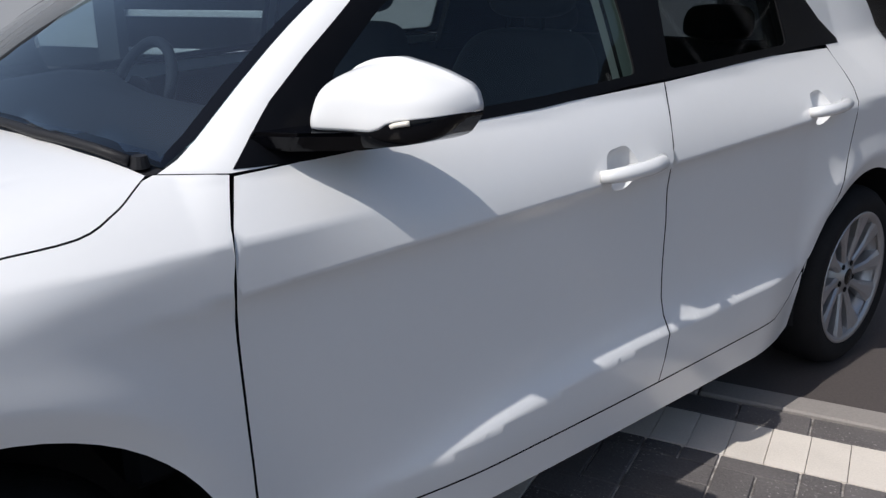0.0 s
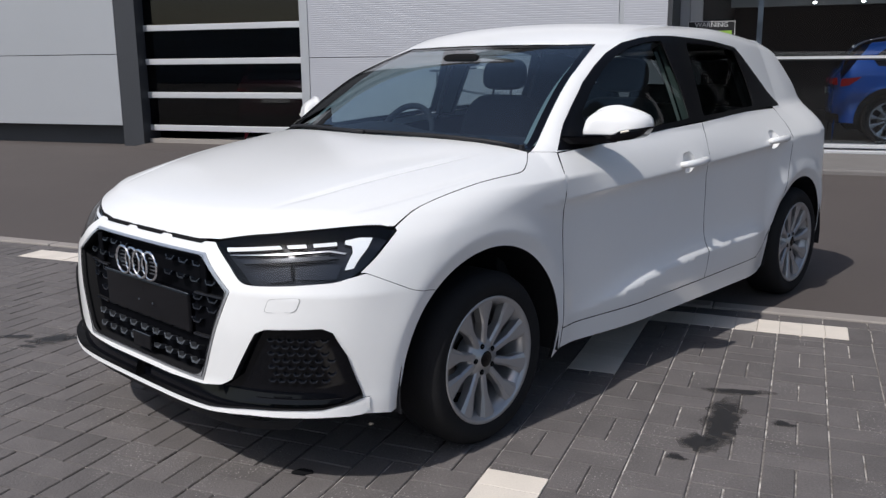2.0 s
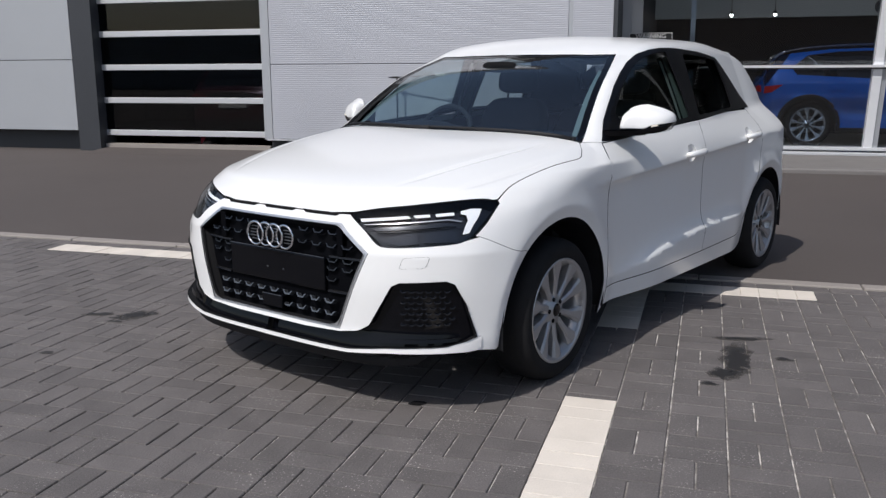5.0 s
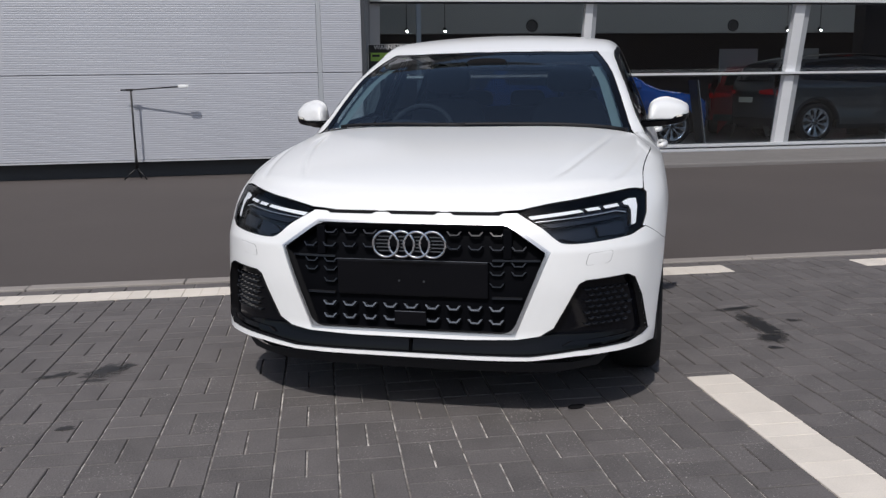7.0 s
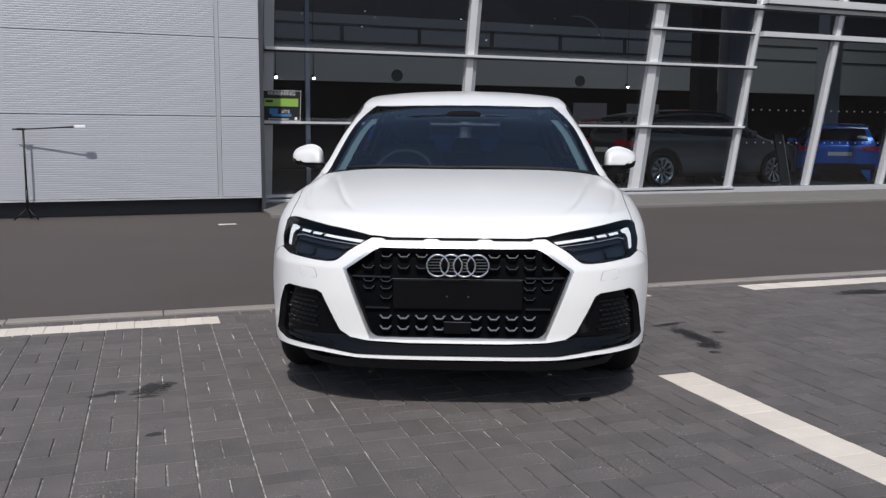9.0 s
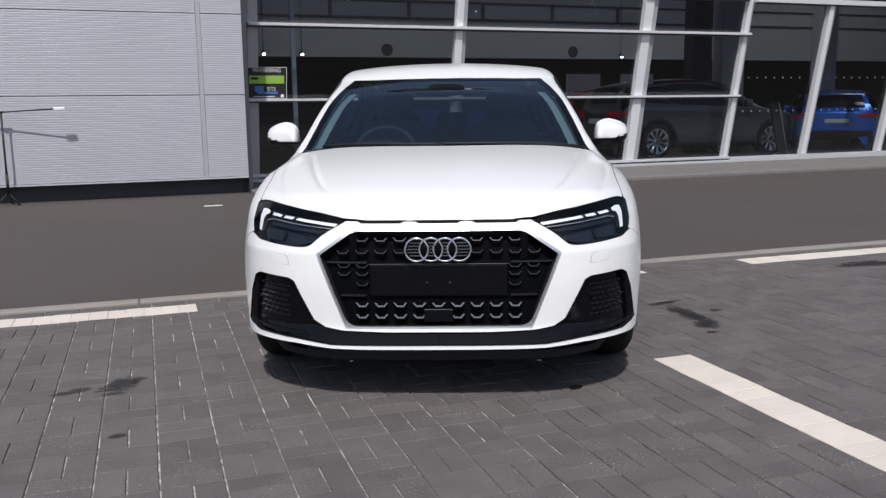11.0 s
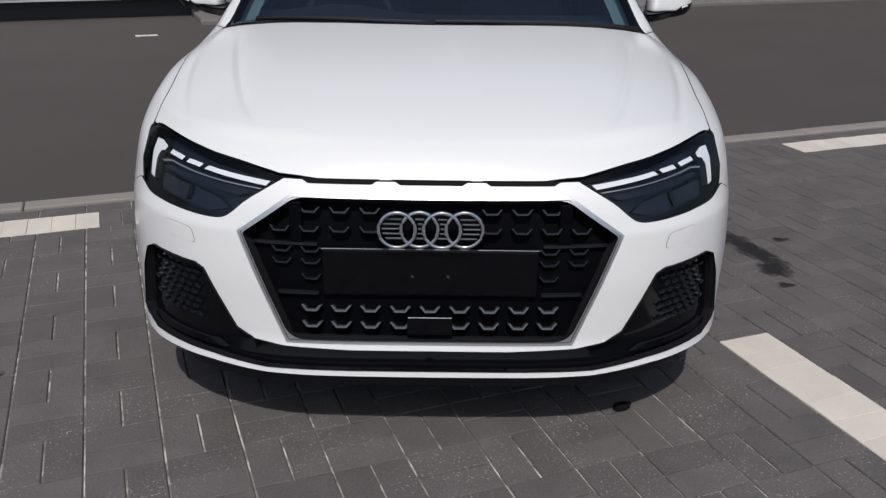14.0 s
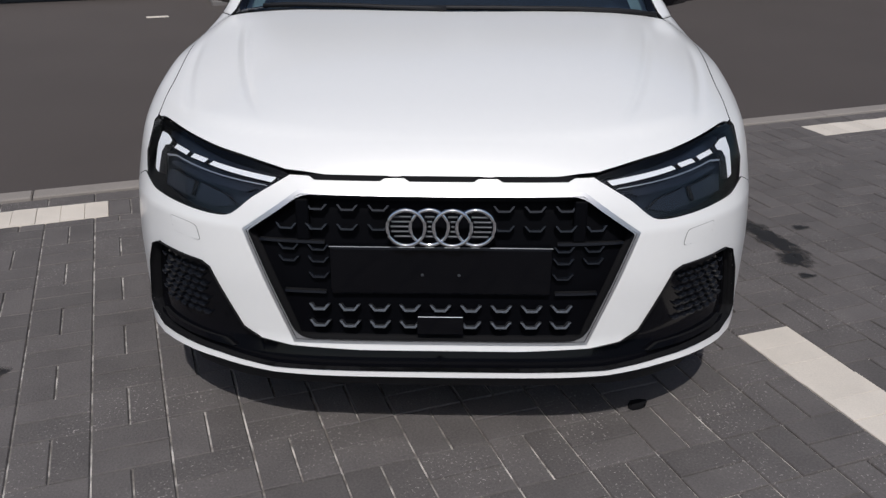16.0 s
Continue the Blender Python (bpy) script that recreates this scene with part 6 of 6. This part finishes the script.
def letters(body, size, x, z, mat, parent, width=None):
    cu = bpy.data.curves.new("letters", "FONT")
    cu.body, cu.size, cu.align_x, cu.extrude = body, size, "CENTER", 0.0008
    o = new("letters", cu)
    dg = bpy.context.evaluated_depsgraph_get()
    me = bpy.data.meshes.new_from_object(o.evaluated_get(dg))
    bpy.data.objects.remove(o)
    me.materials.clear()
    me.materials.append(mat)
    t = new("lettering", me)
    t.parent = parent
    t.matrix_local = pose(x, -0.0015, z, 90, 0, 0)
    return t


letters("WARNING", 0.088, 0.30, 0.395, WHITE_PLASTIC, sign)
letters("SITE", 0.075, 0.37, 0.120, WHITE_PLASTIC, sign)
for nm, b, mt in (("band", (0.04, 0.56, -0.003, 0.001, 0.225, 0.345), SIGN_GREEN), ("blue_band", (0.16, 0.46, -0.003, 0.001, 0.07, 0.105), SIGN_BLUE), ("blue_patch", (0.12, 0.25, -0.003, 0.001, 0.105, 0.19), SIGN_BLUE),
                  ("camera_shape", (0.06, 0.17, -0.005, -0.002, 0.285, 0.32), SIGN_BLACK), ("white_bar", (0.10, 0.42, -0.003, 0.001, 0.025, 0.035), WHITE_PLASTIC), ("white_patch", (0.51, 0.55, -0.003, 0.001, 0.02, 0.06), WHITE_PLASTIC)):
    bm = bmesh.new()
    block(bm, *b)
    part(nm, bm, mt, sign)
bm = bmesh.new()
for b in ((0, 0.6, -0.002, 0.002, 0, 0.006), (0, 0.6, -0.002, 0.002, 0.464, 0.47), (0, 0.006, -0.002, 0.002, 0.006, 0.464), (0.594, 0.6, -0.002, 0.002, 0.006, 0.464)):
    block(bm, *b)
part("sign_border", bm, WHITE_PLASTIC, sign)


# ---- showroom cars ----
class Suv:
    """A tall estate-like body; the same axes as the hatchback."""
    def __init__(self, length=4.5, width=1.86, height=1.62, base=2.82, nose=0.88):
        self.L, self.W, self.H, self.y1, self.y2 = length, width / 2, height, nose, nose + base
        k = height / 1.62
        self.prof = spline([-0.1, 0.0, 0.12, 0.5, 1.05, 1.25, 1.9, 2.2, 2.8, 3.5, length - 0.42, length - 0.25, length - 0.05, length + 0.1],
                           [0.60, 0.72, 0.88 * k, 0.97 * k, 1.05 * k, 1.12 * k, 1.50 * k, 1.59 * k, 1.62 * k, 1.59 * k, 1.50 * k, 1.38 * k, 1.05 * k, 0.9])

    def f(self, p):
        x, y, z = np.sqrt(p[..., 0] ** 2 + 1e-6), p[..., 1], p[..., 2]
        up = np.clip(z - 0.98, 0, None)
        w = self.W - 0.03 * np.clip((0.7 - y) / 0.7, 0, 1) ** 2 - 0.05 * np.clip((y - self.L + 0.7) / 0.7, 0, 1) ** 2 - 0.34 * up - 0.25 * up * up - 0.02 * np.exp(-((z - 0.62) / 0.14) ** 2)
        for yc in (self.y1, self.y2):
            r = np.sqrt((y - yc) ** 2 + (z - 0.36) ** 2)
            w = w + 0.02 * np.exp(-((r - 0.42) / 0.05) ** 2)
        v = smooth_max((x - w) * 0.93, 0.10 * np.abs(z - 0.55) + 0.35 * x ** 3 - y, 0.2)
        v = smooth_max(v, y - (self.L - 0.25 * x ** 3 - 0.12 * np.clip(0.5 - z, 0, None)), 0.12)
        return smooth_max(v, (z - self.prof(y) + 0.07 * x * x) * 0.85, 0.09)


CAR_GLASS = material("dark_car_glass", (0.01, 0.011, 0.013), 0.06, coat=0.5)
TAIL_RED = material("red_tail_lamp", (0.32, 0.008, 0.010), 0.2, coat=0.5, glow=(1, 0.02, 0.02, 0.05))
PLATE_PALE = material("pale_plate", (0.7, 0.68, 0.55), 0.5)
DARK_WHEEL = material("two_tone_wheel", (0.55, 0.56, 0.58), 0.25, 0.8)


def suv(label, paint, where, spokes=5, **size):
    sk = Suv(**size)
    root = new("car")
    root.matrix_world = where
    tagged(root, label, "car", group="cars in the showroom")
    y1, y2, Ls, k = sk.y1, sk.y2, sk.L, sk.H / 1.62
    low = [(0.14, 0.32)] + [(y1 + 0.42 * math.cos(a), 0.36 + 0.42 * math.sin(a)) for a in np.linspace(math.pi + 0.1, -0.1, 18)] + \
          [(y2 + 0.42 * math.cos(a), 0.36 + 0.42 * math.sin(a)) for a in np.linspace(math.pi + 0.1, -0.1, 18)] + [(Ls - 0.12, 0.32), (Ls - 0.10, 0.9 * k), (Ls - 0.30, 1.18 * k), (Ls - 0.50, 1.46 * k), (3.4, 1.52 * k), (2.6, 1.54 * k), (2.1, 1.50 * k), (1.85, 1.42 * k), (1.28, 1.085 * k), (0.9, 0.97 * k), (0.35, 0.87 * k), (0.16, 0.72)]
    win = [(1.50, 1.03 * k), (1.62, 1.12 * k), (1.98, 1.36 * k), (2.20, 1.46 * k), (2.6, 1.50 * k), (3.3, 1.485 * k), (Ls - 0.75, 1.43 * k), (Ls - 0.52, 1.24 * k), (Ls - 0.60, 1.13 * k), (2.6, 1.06 * k)]
    rim, hole = onto(sk, densify(low, 0.05), "side"), onto(sk, densify(win, 0.05), "side")
    for m in (None, "x"):
        cut("body_side", sk, rim, [hole], (0.95, 0, 0.3), paint, root, 0.09, mirror=m, flange=0.0)
        cut("side_window", sk, hole, [], (0.95, 0, 0.3), CAR_GLASS, root, 0.12, mirror=m, proud=-0.006, flange=0.0)
        cut("wheel_arch", sk, onto(sk, densify([(y2 + r * math.cos(a), 0.36 + r * math.sin(a)) for r, aa in ((0.42, np.linspace(-0.1, math.pi + 0.1, 20)), (0.47, np.linspace(math.pi + 0.1, -0.1, 20))) for a in aa], 0.1), "side"), [], (1, 0, 0.1), MATT_BLACK, root, 0.1, proud=0.004, flange=0.0, mirror=m)
        cut("tail_lamp", sk, onto(sk, densify([(Ls - 0.40, 0.98 * k), (Ls - 0.14, 0.95 * k), (Ls - 0.13, 0.84 * k), (Ls - 0.24, 0.86 * k)], 0.05), "side"), [], (1, 0.2, 0), TAIL_RED, root, 0.1, proud=0.004, flange=0.0, mirror=m)
        part("door_mirror", cushion((-1 if m else 1) * (sk.W + 0.06), 1.52, 1.68, 1.02 * k, 1.18 * k, 0.18), paint, root, smooth=True)
        sg = -1 if m else 1
        for yh in (2.35, 3.22):
            bm = bmesh.new()
            block(bm, sg * (sk.W - 0.01), sg * (sk.W + 0.02), yh, yh + 0.2, 0.90 * k, 0.93 * k)
            part("door_handle", bm, paint, root)
        bm = bmesh.new()
        block(bm, sg * (sk.W - 0.12), sg * (sk.W - 0.01), y1 + 0.42, y2 - 0.42, 0.26, 0.38)
        part("sill", bm, MATT_BLACK, root)
    topl = [(0.80, 0.30), (0.80, 1.0), (0.70, 1.30), (0.62, 1.85), (0.58, 2.3), (0.58, Ls - 0.45), (0.66, Ls - 0.25), (0.70, Ls - 0.08)]
    tl = densify(topl, 0.08, False)
    loop = np.array([np.array((0, 0.18))] + list(tl) + [np.array((0, Ls - 0.05))])
    full = np.concatenate([loop, loop[::-1][1:-1] * np.array((-1, 1))])
    cut("roof_and_bonnet", sk, onto(sk, full, "top"), [], (0, 0, 1), paint, root, 0.09, flange=0.0)
    ws = [(-0.66, 1.32), (0.66, 1.32), (0.56, 1.88), (-0.56, 1.88)]
    cut("windscreen", sk, onto(sk, densify(ws, 0.08), "top"), [], (0, 0, 1), CAR_GLASS, root, 0.1, proud=0.004, flange=0.0)
    for nm, pts, y, mat, pr in (("tailgate", [(-0.80, 0.45), (0.80, 0.45), (0.82, 0.9 * k), (0.70, 1.2 * k), (-0.70, 1.2 * k), (-0.82, 0.9 * k)], 1, paint, 0.0), ("rear_window", [(-0.60, 1.12 * k), (0.60, 1.12 * k), (0.52, 1.42 * k), (-0.52, 1.42 * k)], 1, CAR_GLASS, 0.03),
                                ("tail_strip", [(-0.78, 0.86 * k), (-0.45, 0.88 * k), (-0.45, 0.94 * k), (-0.76, 0.97 * k)], 1, TAIL_RED, 0.03), ("tail_strip", [(0.78, 0.86 * k), (0.76, 0.97 * k), (0.45, 0.94 * k), (0.45, 0.88 * k)], 1, TAIL_RED, 0.03),
                                ("plate_bar", [(-0.26, 0.72 * k), (0.26, 0.72 * k), (0.26, 0.82 * k), (-0.26, 0.82 * k)], 1, PLATE_PALE, 0.03), ("rear_bumper", [(-0.80, 0.30), (0.80, 0.30), (0.80, 0.44), (-0.80, 0.44)], 1, MATT_BLACK, 0.004), ("nose", [(-0.80, 0.30), (0.80, 0.30), (0.80, 0.80 * k), (-0.80, 0.80 * k)], -1, paint, 0.0)):
        d = densify(pts, 0.04)
        st = np.array([(q[0], 2.2, q[1]) for q in d])
        cut(nm, sk, cast(sk, st, (0, y, 0)), [], (0, y, 0.05), mat, root, 0.045, proud=pr, flange=0.0)
    bm = bmesh.new()
    block(bm, -sk.W + 0.15, sk.W - 0.15, 0.25, Ls - 0.25, 0.22, 0.80)
    part("underbody", bm, CABIN, root)
    for sx in (1, -1):
        for yc in (y1, y2):
            wl = new("wheel")
            wl.parent = root
            wl.matrix_local = pose(sx * (sk.W - 0.12), yc, 0.36, 20, 0, 0 if sx > 0 else 180)
            wheel_parts(wl, 0.36, 0.262, 0.22, spokes, DARK_WHEEL)
    return root


BLUE = material("blue_car_paint", (0.007, 0.13, 0.56), 0.25, 0.2, coat=1.0)
GREY = material("grey_car_paint", (0.07, 0.072, 0.075), 0.3, 0.4, coat=1.0)
RED = material("red_car_paint", (0.20, 0.008, 0.014), 0.25, 0.2, coat=1.0)
MAROON = material("maroon_car_paint", (0.045, 0.004, 0.008), 0.3, 0.2, coat=0.5)
FL = 0.052
suv("bright blue sport utility car behind the showroom glass", BLUE, pose(6.29 + 0.88, 12.62, FL, 0, 0, 90))
suv("dark grey sport utility car behind the showroom glass", GREY, pose(12.06 + 0.88, 12.78, FL, 0, 0, 90), 10, height=1.64, base=2.87, length=4.65)
suv("blue car seen from behind in the showroom", BLUE, pose(17.4, 15.95, FL, 0, 0, 140), height=1.42, base=2.6, length=4.3)
suv("dark red car seen from behind in the showroom", RED, pose(11.35, 17.9, FL, 0, 0, 150), height=1.5, base=2.65, length=4.3)
suv("dark red car parked at the back of the showroom", RED, pose(15.4, 19.5, FL, 0, 0, 150), height=1.42, base=2.6, length=4.3)
suv("dark red car standing in the dim workshop behind the glazed door", MAROON, pose(-5.65, 14.4, 0.03, 0, 0, 180), height=1.45, base=2.6, length=4.3)

# leaning display boards in the showroom
for x, y, h, w, lean in ((6.44, 11.15, 1.16, 0.035, 0.19), (11.36, 11.15, 1.12, 0.22, 0.30)):
    bm = bmesh.new()
    prism(bm, [(lean, 0), (lean + w, 0), (w, h), (0, h)], 0.30 if w < 0.1 else 0.04)
    b = part("display_board", bm, SIGN_BLACK)
    b.matrix_world = pose(x, y, FL)
    tagged(b, "narrow dark leaning display board on the showroom floor", "display board", group="display boards")
    bm = bmesh.new()
    prism(bm, [(lean + w + 0.001, 0), (lean + w + 0.012, 0), (w + 0.012, h), (w + 0.001, h)], 0.03)
    part("edge_strip", bm, ALU, b)
